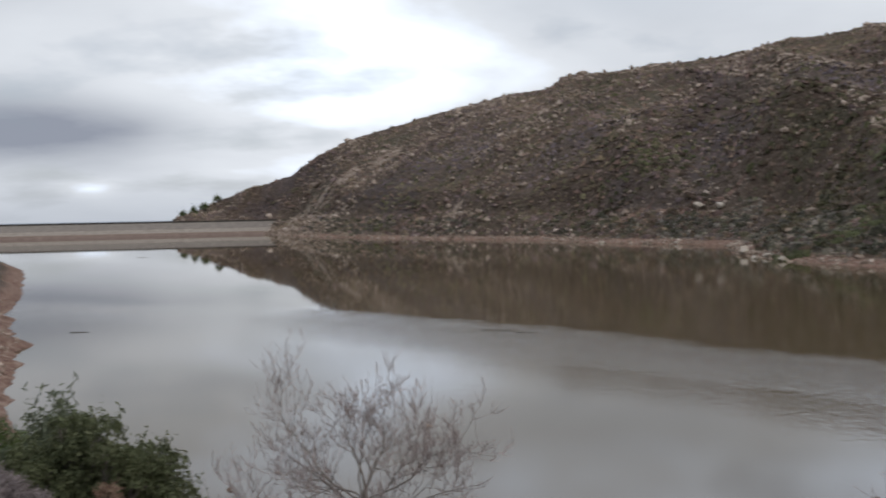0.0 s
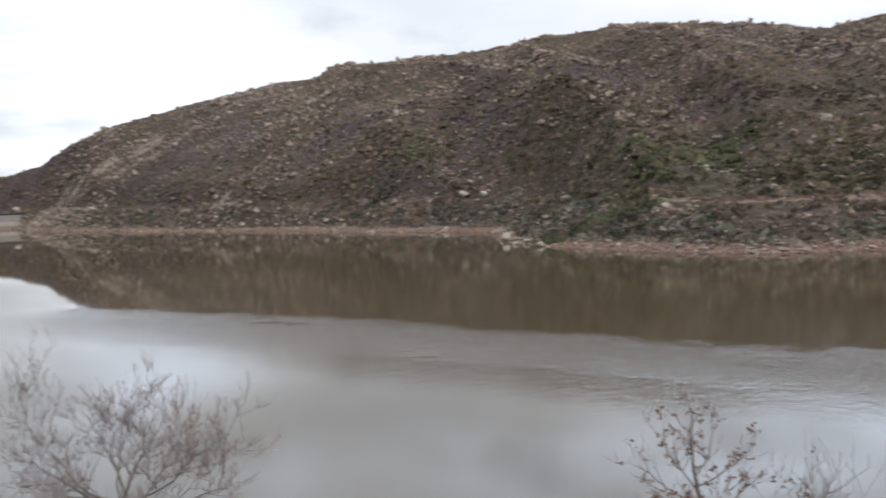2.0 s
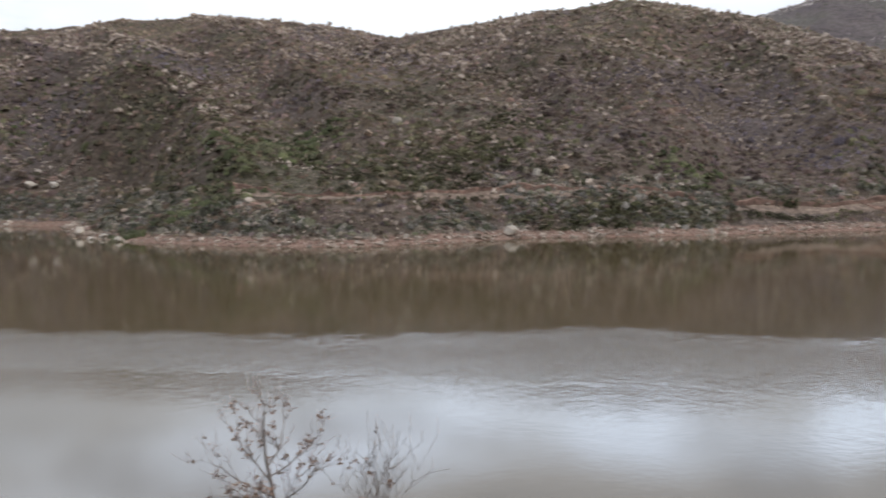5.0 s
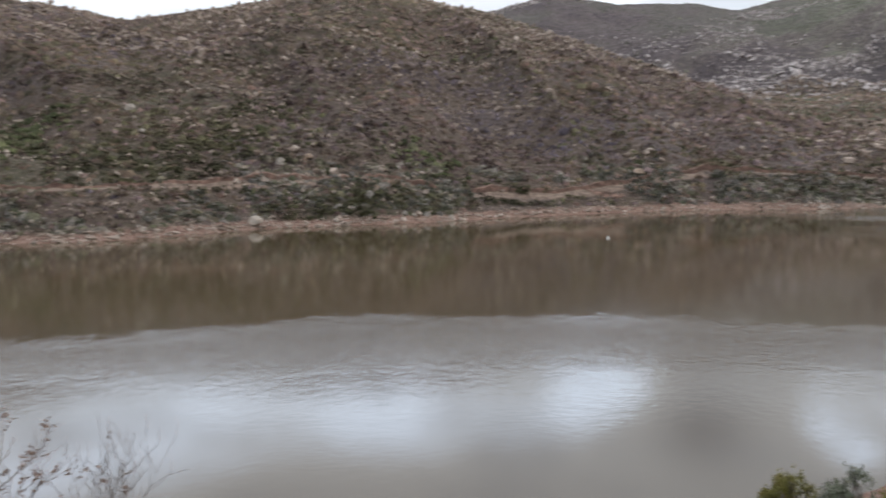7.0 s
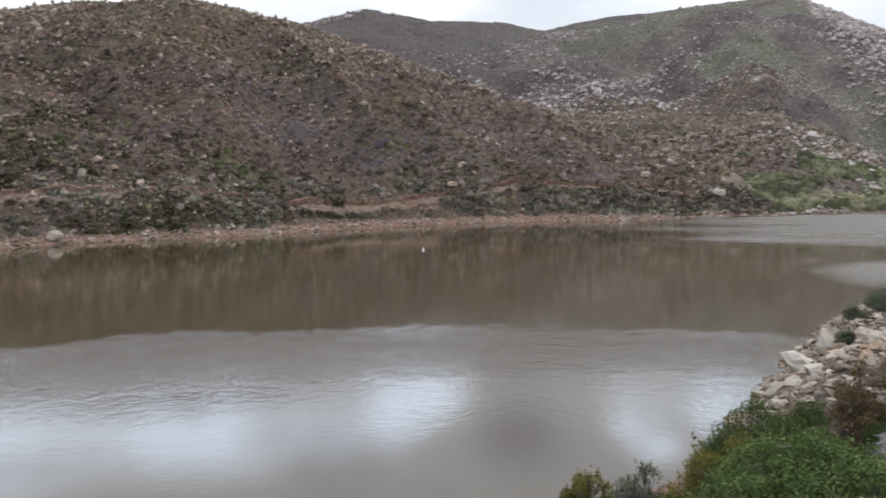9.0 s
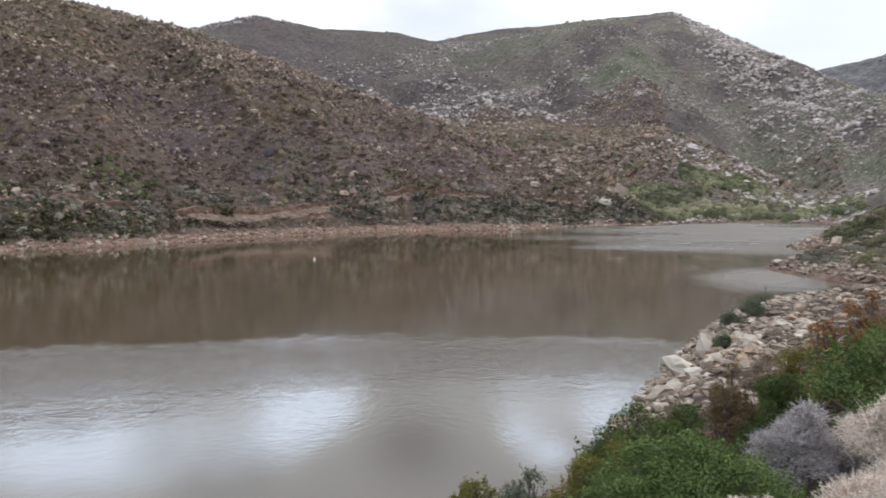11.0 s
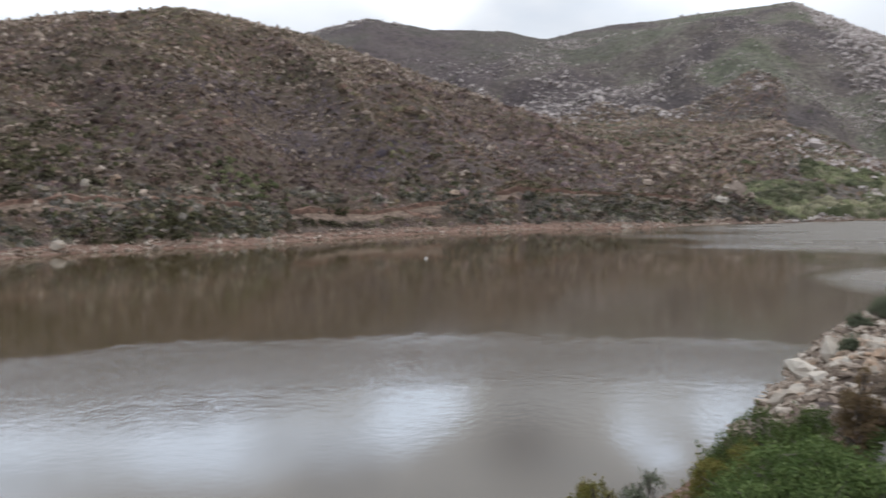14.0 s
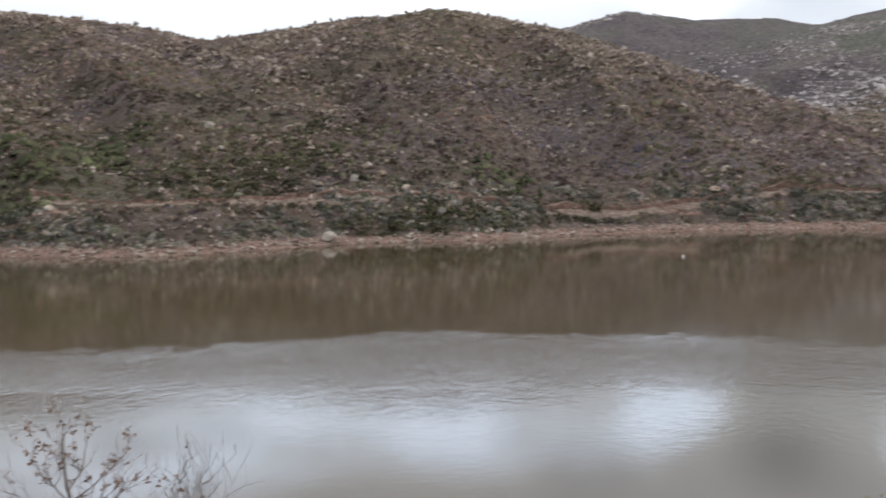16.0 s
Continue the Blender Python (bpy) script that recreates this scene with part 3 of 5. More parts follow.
# ---------------------------------------------------------------- the dam
def prism_along(p0, p1, profile):
    """A bar from p0 to p1 with the given cross-section (metres behind the water's edge, height)."""
    b = bmesh.new()
    p0, p1 = Vector(p0), Vector(p1)
    along = (p1 - p0).normalized()
    back = Vector((-along.y, along.x))
    n = 24
    rows_ = []
    for k in range(n + 1):
        c = p0.lerp(p1, k / n)
        rows_.append([b.verts.new((c.x + back.x * u, c.y + back.y * u, v)) for u, v in profile])
    for k in range(n):
        for j in range(len(profile) - 1):
            b.faces.new((rows_[k][j], rows_[k + 1][j], rows_[k + 1][j + 1], rows_[k][j + 1]))
    for r_ in (rows_[0], rows_[-1]):
        b.faces.new(r_)
    bmesh.ops.recalc_face_normals(b, faces=b.faces[:])
    return b


dam = tagged(new("dam"), "long low earth dam with a pale stone face and dark crest", "dam")
DAM_A, DAM_B = (-320, 281), (-58, 337.6)
part("toe_slope", prism_along(DAM_A, DAM_B, [(-3, -2), (0, 0.0), (2.6, 1.05), (3.0, -2)]), varied("red_brown_toe_soil", [(0.2, (0.11, 0.075, 0.060)), (0.8, (0.20, 0.145, 0.118))], 0.95, 0.4), dam, "reddish-brown wet toe of the dam")
part("upstream_face", prism_along(DAM_A, DAM_B, [(2.5, -2), (2.55, 0.95), (3.0, 1.2), (3.5, 1.25), (6.3, 2.4), (6.4, -2)]), DAM_FILL, dam)
part("upper_face", prism_along(DAM_A, DAM_B, [(6.1, -2), (6.4, 2.45), (12, 4.6), (12.4, -2)]), varied("grey_brown_dam_fill", [(0.2, (0.13, 0.11, 0.095)), (0.8, (0.22, 0.19, 0.16))], 0.95, 0.6), dam, "darker grey-brown upper slope")
part("crest_wall", prism_along(DAM_A, DAM_B, [(12.2, -2), (12.2, 5.2), (17.0, 5.2), (20, -2)]), DARK_STONE, dam, "dark stone crest")

# ---------------------------------------------------------------- scattered scrub and stones
rng = np.random.default_rng(7)


def clump(n, seed, flat=0.75, leaf=0.32):
    """A rough low bush of n three-cornered leaf sprays, one unit wide."""
    g = np.random.default_rng(seed)
    v, f = [], []
    for k in range(n):
        d = g.normal(size=3)
        d[2] = abs(d[2]) * 0.9 + 0.05
        d /= np.linalg.norm(d)
        c = d * 0.5 * g.uniform(0.65, 1.05) * np.array((1, 1, flat * 1.5))
        a = g.normal(size=3)
        a -= d * a.dot(d) * 0.7
        a /= np.linalg.norm(a)
        b = np.cross(d, a)
        s = leaf * g.uniform(0.6, 1.3)
        v += [c - a * s * 0.6, c + a * s * 0.6 - d * 0.05, c + b * s * 0.9 + d * s * 0.35]
        f.append((3 * k, 3 * k + 1, 3 * k + 2))
    return np.array(v), np.array(f)


def stone(seed, sub=1, rough=0.28, flat=0.7):
    """An angular stone: a ball cut by random planes."""
    g = np.random.default_rng(seed)
    b = bmesh.new()
    bmesh.ops.create_icosphere(b, subdivisions=sub, radius=0.5)
    cuts = [(Vector(g.normal(size=3)).normalized(), g.uniform(0.20, 0.40)) for _ in range(11)]
    for v in b.verts:
        for n_, d_ in cuts:
            over = v.co.dot(n_) - d_
            if over > 0:
                v.co -= n_ * over
        v.co += Vector(g.normal(size=3)) * 0.03
        v.co.z *= flat
    bmesh.ops.recalc_face_normals(b, faces=b.faces[:])
    b.verts.ensure_lookup_table()
    vs = np.array([v.co[:] for v in b.verts])
    fs = np.array([[v.index for v in f.verts] for f in b.faces])
    b.free()
    return vs, fs


def scatter(name, templates, xs, ys, sizes, mat, label, category, sink=0.1, heights=1.0, zs=None, lean=0.15, smooth=False):
    """One mesh of many pieces standing on the ground."""
    zs = land_height(xs, ys) if zs is None else zs
    which = rng.integers(0, len(templates), len(xs))
    allv, allf, off = [], [], 0
    for k, (tv, tf) in enumerate(templates):
        s = which == k
        m = int(s.sum())
        if not m:
            continue
        a = rng.uniform(0, 2 * math.pi, m)
        ca, sa_ = np.cos(a), np.sin(a)
        sz = sizes[s]
        hs = (heights if np.isscalar(heights) else heights[s]) * sz
        lx, ly = rng.normal(0, lean, m), rng.normal(0, lean, m)
        x = (tv[:, 0][None] * ca[:, None] - tv[:, 1][None] * sa_[:, None]) * sz[:, None]
        y = (tv[:, 0][None] * sa_[:, None] + tv[:, 1][None] * ca[:, None]) * sz[:, None]
        z = tv[:, 2][None] * hs[:, None] + lx[:, None] * x + ly[:, None] * y
        v = np.stack([x + xs[s][:, None], y + ys[s][:, None], z + (zs[s] - sink * sz)[:, None]], -1).reshape(-1, 3)
        allv.append(v)
        allf.append((tf[None] + (np.arange(m) * len(tv))[:, None, None] + off).reshape(-1, tf.shape[1]))
        off += len(v)
    ob = new(name, mesh_of(name, np.concatenate(allv), np.concatenate(allf), mat, smooth))
    return tagged(ob, label, category, kind="stuff")


def sprinkle(n, az, r, keep=None):
    """Random places over a sector, evenly by area."""
    a = np.radians(rng.uniform(az[0], az[1], n))
    d = np.sqrt(rng.uniform(r[0] ** 2, r[1] ** 2, n))
    x, y = d * np.sin(a), d * np.cos(a)
    z = land_height(x, y)
    ok = z > 0.15
    # leave the lee of the near crest bare
    t = np.array(HILLS + HILLS_END)
    rc, zc = np.interp(np.degrees(a), t[:, 0], t[:, 2]), np.interp(np.degrees(a), t[:, 0], t[:, 3])
    ok &= (d < rc + 3) | ((z + 1.5 - 6) / d > (zc - 6) / rc) | (np.degrees(a) > 83)
    if keep is not None:
        ok &= keep(x, y, z)
    return x[ok], y[ok]


def mound(seed):
    """A low uneven cushion of a plant, one unit wide: a skirt and a ragged top."""
    g = np.random.default_rng(seed)
    v, n = [], 5
    for k in range(n):
        a = 2 * math.pi * (k + g.uniform(-0.25, 0.25)) / n
        v.append((0.5 * math.cos(a) * g.uniform(0.75, 1.2), 0.5 * math.sin(a) * g.uniform(0.75, 1.2), -0.4))
    for k in range(n):
        a = 2 * math.pi * (k + 0.5 + g.uniform(-0.25, 0.25)) / n
        v.append((0.33 * math.cos(a) * g.uniform(0.7, 1.25), 0.33 * math.sin(a) * g.uniform(0.7, 1.25), g.uniform(0.22, 0.48)))
    v.append((g.uniform(-0.1, 0.1), g.uniform(-0.1, 0.1), g.uniform(0.42, 0.6)))
    f = []
    for k in range(n):
        j = (k + 1) % n
        f += [(k, j, n + k), (j, n + j, n + k), (n + k, n + j, 2 * n)]
    return np.array(v), np.array(f)


def far_mound(seed):
    """A cushion for the far slopes: six facets."""
    g = np.random.default_rng(seed)
    a = 2 * math.pi * (np.arange(6) + g.uniform(-0.3, 0.3, 6)) / 6
    q = 0.5 * g.uniform(0.7, 1.25, 6)
    v = np.concatenate([np.stack([q * np.cos(a), q * np.sin(a), np.full(6, -0.25)], 1), [(g.uniform(-0.15, 0.15), g.uniform(-0.15, 0.15), g.uniform(0.5, 0.7))]])
    return v, np.array([(k, (k + 1) % 6, 6) for k in range(6)])


def chip(seed):
    """A small sharp stone of eight facets."""
    g = np.random.default_rng(seed)
    v = np.array([(0.5, 0, 0), (0, 0.5, 0), (-0.5, 0, 0), (0, -0.5, 0), (0, 0, 0.4), (0, 0, -0.3)]) + g.normal(0, 0.10, (6, 3))
    return v, np.array([(0, 1, 4), (1, 2, 4), (2, 3, 4), (3, 0, 4), (1, 0, 5), (2, 1, 5), (3, 2, 5), (0, 3, 5)])


CHIPS = [chip(k) for k in range(10)]
CLUMPS = [clump(18, k, leaf=0.30) for k in range(8)]
FINE_CLUMPS = [clump(56, 90 + k, leaf=0.17) for k in range(5)]
MOUNDS = [mound(60 + k) for k in range(12)]
FAR_MOUNDS = [far_mound(160 + k) for k in range(12)]
STONES = [stone(k, 0) for k in range(12)]
FLAT_STONES = [stone(40 + k, 0, flat=0.5) for k in range(6)]


# places bare of scrub: bearing, distance, spread along and across the slope
EXPOSED = [(-4.6, 318, 14, 9), (-8, 335, 12, 14), (-2.5, 330, 5, 16), (16.4, 186, 6, 5), (17.4, 178, 3, 7), (18.5, 166, 2.5, 8), (19.3, 124, 4, 4), (11.4, 190, 6, 3), (28, 110.5, 3, 2), (51.2, 120, 4, 2.5), (41.6, 137, 3, 2), (0.6, 238, 5, 3),
           (38.6, 168, 2, 14), (45.2, 174, 9, 1.5), (57.5, 198, 8, 1.5)]


def exposed(x, y):
    f = 0.25 * fractal(x, y, 0.25, 2, 17.0)
    for a_, r_, along, across in EXPOSED:
        sa_, ca_ = math.sin(radians(a_)), math.cos(radians(a_))
        u_, w_ = x * ca_ - y * sa_, x * sa_ + y * ca_ - r_
        f = f + np.exp(-(u_ / along) ** 2 - (w_ / across) ** 2)
    return f > 0.55


def above_band(x, y, z):
    d = shore_distance(x, y)
    off = np.hypot(x, y) - np.interp(np.degrees(np.arctan2(x, y)), TRACK_AZ, TRACK_R)
    return (d > 2.6 + 0.8 * fractal(x, y, 0.2, 2, 31.0)) & ((off < -0.5 + 0.7 * fractal(x, y, 0.3, 2, 14.0)) | (off > 1.4 + 0.6 * fractal(x, y, 0.3, 2, 15.0)) | (np.degrees(np.arctan2(x, y)) < 26)) & (~exposed(x, y) | (rng.uniform(0, 1, len(x)) < 0.2)) & (fractal(x, y, 0.07, 3, 21.0) + rng.uniform(-0.9, 0.9, len(x)) > -0.85)


def in_folds(lo, scale, seed):
    return lambda x, y, z: above_band(x, y, z) & (fractal(x, y, scale, 3, seed) + rng.uniform(-0.4, 0.4, len(x)) > lo)


def stony(lo, scale, seed):
    return lambda x, y, z: (shore_distance(x, y) > 0.5) & (fractal(x, y, scale, 4, seed) + rng.uniform(-0.7, 0.7, len(x)) > lo)


def behind_crest(x, y):
    return np.hypot(x, y) > np.interp(np.degrees(np.arctan2(x, y)), crest_at[:, 0], crest_at[:, 2]) + 6


# patches of leafless lilac scrub: bearing, distance, spread along and across the slope
LILAC = [(55.5, 192, 15, 16), (54.5, 174, 14, 9), (59.5, 160, 13, 8), (63.2, 146, 10, 6), (37, 200, 14, 22), (9, 235, 18, 14), (1, 275, 16, 14), (24, 205, 12, 16)]


def lilac(x, y):
    f = 0.35 * fractal(x, y, 0.05, 3, 77.0)
    for a_, r_, along, across in LILAC:
        sa_, ca_ = math.sin(radians(a_)), math.cos(radians(a_))
        u_, w_ = x * ca_ - y * sa_, x * sa_ + y * ca_ - r_
        f = f + 1.1 * np.exp(-(u_ / along) ** 2 - (w_ / across) ** 2)
    return f + rng.uniform(-0.3, 0.3, len(x)) > 0.5


hx, hy = sprinkle(150000, (-16, 86), (80, 390), above_band)
size_ = (rng.gamma(3.2, 0.21, len(hx)) + 0.32) * np.clip(np.hypot(hx, hy) / 190, 0.72, 1.08)
bare_ = lilac(hx, hy)
near_ = np.hypot(hx, hy) < 190
for shapes, there in ((MOUNDS, near_), (FAR_MOUNDS, ~near_)):
    pick_ = there & ~bare_
    scatter("hill_cushions", shapes, hx[pick_], hy[pick_], size_[pick_], HILL_SCRUB, "low brown and olive cushion scrub covering the slopes", "scrub", sink=0.05, heights=0.62, smooth=True)
    pick_ = there & bare_
    scatter("lilac_cushions", shapes, hx[pick_], hy[pick_], size_[pick_] * 0.9, DRY_SCRUB, "leafless lilac-grey cushion scrub in patches on the hill", "scrub", sink=0.05, heights=0.6, smooth=True)
hx, hy = sprinkle(9000, (-16, 86), (80, 250), above_band)
scatter("hill_scrub", FINE_CLUMPS, hx, hy, rng.gamma(4, 0.15, len(hx)) + 0.3, HILL_SCRUB, "brown and olive phrygana scrub on the slopes", "scrub", sink=-0.12, heights=0.8)
hx, hy = sprinkle(24000, (-16, 90), (84, 330), in_folds(0.25, 0.03, 40.0))
scatter("green_scrub", MOUNDS, hx, hy, rng.gamma(4, 0.17, len(hx)) + 0.3, GREEN_SCRUB, "greener low scrub in damp folds of the slope", "scrub", heights=0.75, smooth=True)
# thicker green hollows: bearing, distance, spread along and across the slope, number
px_, py_ = [], []
for a_, r_, along, across, n_ in [(27, 118, 3, 6, 90), (29.7, 137, 5, 7, 110), (34.7, 119, 5, 5, 90), (39.6, 129, 5, 7, 110), (43.3, 140, 4, 7, 80), (38.8, 114, 3, 5, 70), (41.4, 122, 5, 6, 100), (49.4, 111, 4, 1.5, 60),
                                 (52, 115, 4, 2.5, 60), (47, 107, 4, 2, 60), (57, 120, 6, 4, 70), (62, 124, 7, 3, 90), (70, 150, 10, 8, 120), (75, 150, 9, 7, 120), (22, 150, 5, 8, 80), (12, 200, 6, 8, 60)]:
    a2 = radians(a_)
    u_, w_ = rng.normal(0, along, n_), rng.normal(0, across, n_)
    px_.append((r_ + w_) * math.sin(a2) + u_ * math.cos(a2))
    py_.append((r_ + w_) * math.cos(a2) - u_ * math.sin(a2))
hx, hy = np.concatenate(px_), np.concatenate(py_)
ok_ = above_band(hx, hy, None)
scatter("hollow_bushes", FINE_CLUMPS, hx[ok_], hy[ok_], rng.gamma(5, 0.19, int(ok_.sum())) + 0.4, GREEN_SCRUB, "olive-green bushes gathered in the hollows", "bushes", heights=0.75)


GRASS = cover("fresh_grass_blades", [(0.36, (0.058, 0.064, 0.030)), (0.50, (0.074, 0.078, 0.038)), (0.64, (0.096, 0.090, 0.054))], (0.7, 1.0, 1.3), 0.06)
px_, py_ = [], []
for a_, r_, along, across, n_ in [(23, 112, 5, 1.6, 160), (28, 132, 4, 2.5, 130), (30, 136, 4, 2.5, 110), (12.6, 206, 5, 4, 110), (26.6, 121, 3, 3, 80), (53.7, 129, 3, 3, 80), (31.5, 141, 3, 3, 60)]:
    a2 = radians(a_)
    u_, w_ = rng.normal(0, along, n_), rng.normal(0, across, n_)
    px_.append((r_ + w_) * math.sin(a2) + u_ * math.cos(a2))
    py_.append((r_ + w_) * math.cos(a2) - u_ * math.sin(a2))
hx, hy = np.concatenate(px_), np.concatenate(py_)
scatter("grass_patches", MOUNDS, hx, hy, rng.gamma(5, 0.13, len(hx)) + 0.4, GRASS, "fresh green grass in the damp hollows", "grass", sink=-0.1, heights=0.5, smooth=True)


def along_shore(first, last, per_metre, near, deep):
    """Random places behind a stretch of the shore."""
    xs, ys = [], []
    for (ax_, ay_), (bx_, by_) in zip(SHORE[first:last], SHORE[first + 1:last + 1]):
        n_ = int(math.hypot(bx_ - ax_, by_ - ay_) * per_metre)
        u_, w_ = rng.uniform(0, 1, n_), rng.uniform(near, deep, n_)
        l_ = math.hypot(bx_ - ax_, by_ - ay_)
        xs.append(ax_ + (bx_ - ax_) * u_ - (by_ - ay_) / l_ * w_)
        ys.append(ay_ + (by_ - ay_) * u_ + (bx_ - ax_) / l_ * w_)
    xs, ys = np.concatenate(xs), np.concatenate(ys)
    ok = (shore_distance(xs, ys) > near) & (fractal(xs, ys, 0.07, 3, 87.0) > -0.15)
    return xs[ok], ys[ok]


hx, hy = along_shore(9, 25, 40.0, 2.6, 15.0)
scatter("shore_cushions", MOUNDS, hx, hy, rng.gamma(3.0, 0.17, len(hx)) + 0.22, SHORE_CUSHION, "grey-green cushion plants above the bare shore", "scrub", heights=0.7, smooth=True)
hx, hy = along_shore(5, 25, 4.0, 3.4, 11.0)
scatter("shore_scrub", FINE_CLUMPS, hx, hy, rng.gamma(5, 0.16, len(hx)) + 0.35, SHORE_SCRUB, "dark green and grey-green bushes above the far shore", "scrub", heights=0.9)
hx, hy = sprinkle(30000, (-16, 86), (80, 390), stony(0.45, 0.05, 55.0))
scatter("hill_stones", STONES + FLAT_STONES, hx, hy, (rng.gamma(1.3, 0.23, len(hx)) + 0.28) * np.clip(np.hypot(hx, hy) / 230, 0.55, 1.3), ROCK, "pale weathered stones strewn over the slopes", "stones", sink=-0.22, heights=1.35)
hx, hy = sprinkle(110000, (-16, 86), (80, 390), stony(0.38, 0.06, 58.0))
scatter("hill_chips", CHIPS, hx, hy, (rng.gamma(1.5, 0.17, len(hx)) + 0.28) * np.clip(np.hypot(hx, hy) / 220, 0.6, 1.15), ROCK, "small tan and pale stones between the scrub", "stones", sink=-0.55, heights=1.6)
hx, hy = sprinkle(26000, (-14, 86), (80, 390), stony(1.05, 0.04, 56.0))
scatter("hill_outcrops", STONES, hx, hy, (rng.gamma(2.2, 0.34, len(hx)) + 0.5) * np.clip(np.hypot(hx, hy) / 200, 0.6, 1.2), ROCK, "larger pale outcrops in clusters on the hill", "rocks", sink=-0.15, heights=1.2)
sx, sy = [], []
for (ax_, ay_), (bx_, by_) in zip(SHORE[3:31], SHORE[4:32]):
    n_ = int(math.hypot(bx_ - ax_, by_ - ay_) * 9)
    u_ = rng.uniform(0, 1, n_)
    sx.append(ax_ + (bx_ - ax_) * u_ + rng.normal(0, 1.5, n_))
    sy.append(ay_ + (by_ - ay_) * u_ + rng.normal(0, 1.5, n_))
hx, hy = np.concatenate(sx), np.concatenate(sy)
ok_ = shore_distance(hx, hy) > 0.0
hx, hy = hx[ok_], hy[ok_]
cx_, cy_ = np.repeat(hx, 2) + rng.normal(0, 0.9, len(hx) * 2), np.repeat(hy, 2) + rng.normal(0, 0.9, len(hx) * 2)
ok_ = shore_distance(cx_, cy_) > -0.1
scatter("shore_chips", CHIPS, cx_[ok_], cy_[ok_], rng.gamma(1.6, 0.12, int(ok_.sum())) + 0.12, RUBBLE, "small broken stones on the bare lake margin", "stones", sink=0.0)
scatter("shore_stones", STONES + FLAT_STONES, hx, hy, rng.gamma(1.5, 0.22, len(hx)) + 0.15, ROCK, "broken stones along the bare waterline", "stones", sink=0.0)
hx, hy = sprinkle(5000, (78, 96), (165, 330), lambda x, y, z: (z > 1.5) & behind_crest(x, y))
scatter("knoll_scrub", FAR_MOUNDS, hx, hy, rng.gamma(3, 0.30, len(hx)) + 0.4, HILL_SCRUB, "brown scrub between the rocks of the knoll", "scrub", heights=0.6, smooth=True)
hx, hy = sprinkle(16000, (52, 108), (165, 690), lambda x, y, z: (z > 1) & behind_crest(x, y))
scatter("mountain_scrub", FAR_MOUNDS, hx, hy, rng.gamma(3, 0.28, len(hx)) + 0.4, FAR_SCRUB, "grey-green scrub on the far mountainside", "scrub", heights=0.6, smooth=True)
hx, hy = sprinkle(90000, (54, 108), (165, 690), lambda x, y, z: (fractal(x, y, 0.013, 4, 61.0) + 0.6 * fractal(x * 0.6 - y * 0.8, (x * 0.8 + y * 0.6) * 0.4, 0.04, 2, 63.0) + rng.uniform(-0.5, 0.5, len(x)) > 0.80) & (z > 2) & behind_crest(x, y))
scatter("mountain_rocks", STONES, hx, hy, rng.gamma(1.3, 0.45, len(hx)) + 0.4, GRANITE, "pale granite outcrops on the far mountain", "rocks", sink=-0.1, heights=0.8)
hx, hy = sprinkle(60000, (54, 108), (200, 690), lambda x, y, z: (fractal(x, y, 0.013, 4, 61.0) + rng.uniform(-0.5, 0.5, len(x)) > 0.42) & (z > 6) & behind_crest(x, y))
scatter("mountain_chips", CHIPS, hx, hy, rng.gamma(1.4, 0.45, len(hx)) + 0.5, GRANITE, "pale granite stones strewn over the mountainside", "stones", sink=-0.15)
hx, hy = sprinkle(5000, (88, 112), (640, 900), lambda x, y, z: (fractal(x, y, 0.012, 4, 66.0) + rng.uniform(-0.6, 0.6, len(x)) > 0.0) & (z > 20))
scatter("far_ridge_rocks", STONES, hx, hy, rng.gamma(1.5, 0.6, len(hx)) + 0.6, SLATE, "grey crags on the farthest ridge", "rocks", sink=-0.1, heights=0.8)
hx, hy = sprinkle(9000, (92, 108), (55, 135), above_band)
scatter("slope_scrub", MOUNDS, hx, hy, rng.gamma(4, 0.20, len(hx)) + 0.25, SLOPE_SCRUB, "low olive scrub on the stony slope by the inlet", "scrub", heights=0.5, smooth=True)
hx, hy = sprinkle(1500, (92, 108), (55, 135), stony(0.1, 0.08, 71.0))
scatter("slope_stones", STONES, hx, hy, rng.gamma(1.5, 0.16, len(hx)) + 0.15, RUBBLE, "tan boulders on the green slope by the inlet", "rocks", sink=0.0)
hx, hy = sprinkle(3000, (83.6, 91.5), (156, 222), lambda x, y, z: (z < 10) & (shore_distance(x, y) > 2.5) & (fractal(x, y, 0.06, 2, 91.0) > -0.25))
scatter("valley_bushes", MOUNDS, hx, hy, rng.gamma(5, 0.28, len(hx)) + 0.7, VALLEY_GREEN, "fresh green bushes filling the valley mouth", "bushes", heights=0.95, smooth=True)
hx, hy = sprinkle(1500, (90, 97), (156, 240), lambda x, y, z: (z < 9) & (shore_distance(x, y) > 3))
scatter("valley_scrub", MOUNDS, hx, hy, rng.gamma(3, 0.3, len(hx)) + 0.4, VALLEY_GREEN, "grey-green bushes on the valley floor", "bushes", heights=0.7, smooth=True)
hx, hy = sprinkle(2600, (90, 97.5), (154, 260), lambda x, y, z: (z < 9) & (fractal(x, y, 0.05, 3, 93.0) > 0.0))
scatter("valley_stones", STONES, hx, hy, rng.gamma(1.6, 0.35, len(hx)) + 0.35, GRANITE, "white boulders in the dry stream bed of the valley", "stones", sink=-0.1)
hx, hy = sprinkle(3500, (86, 97), (140, 172), lambda x, y, z: (shore_distance(x, y) > 0.2) & (shore_distance(x, y) < 5))
scatter("inlet_stones", STONES, hx, hy, rng.gamma(1.6, 0.2, len(hx)) + 0.2, GRANITE, "white stones along the head of the inlet", "stones", sink=0.0)
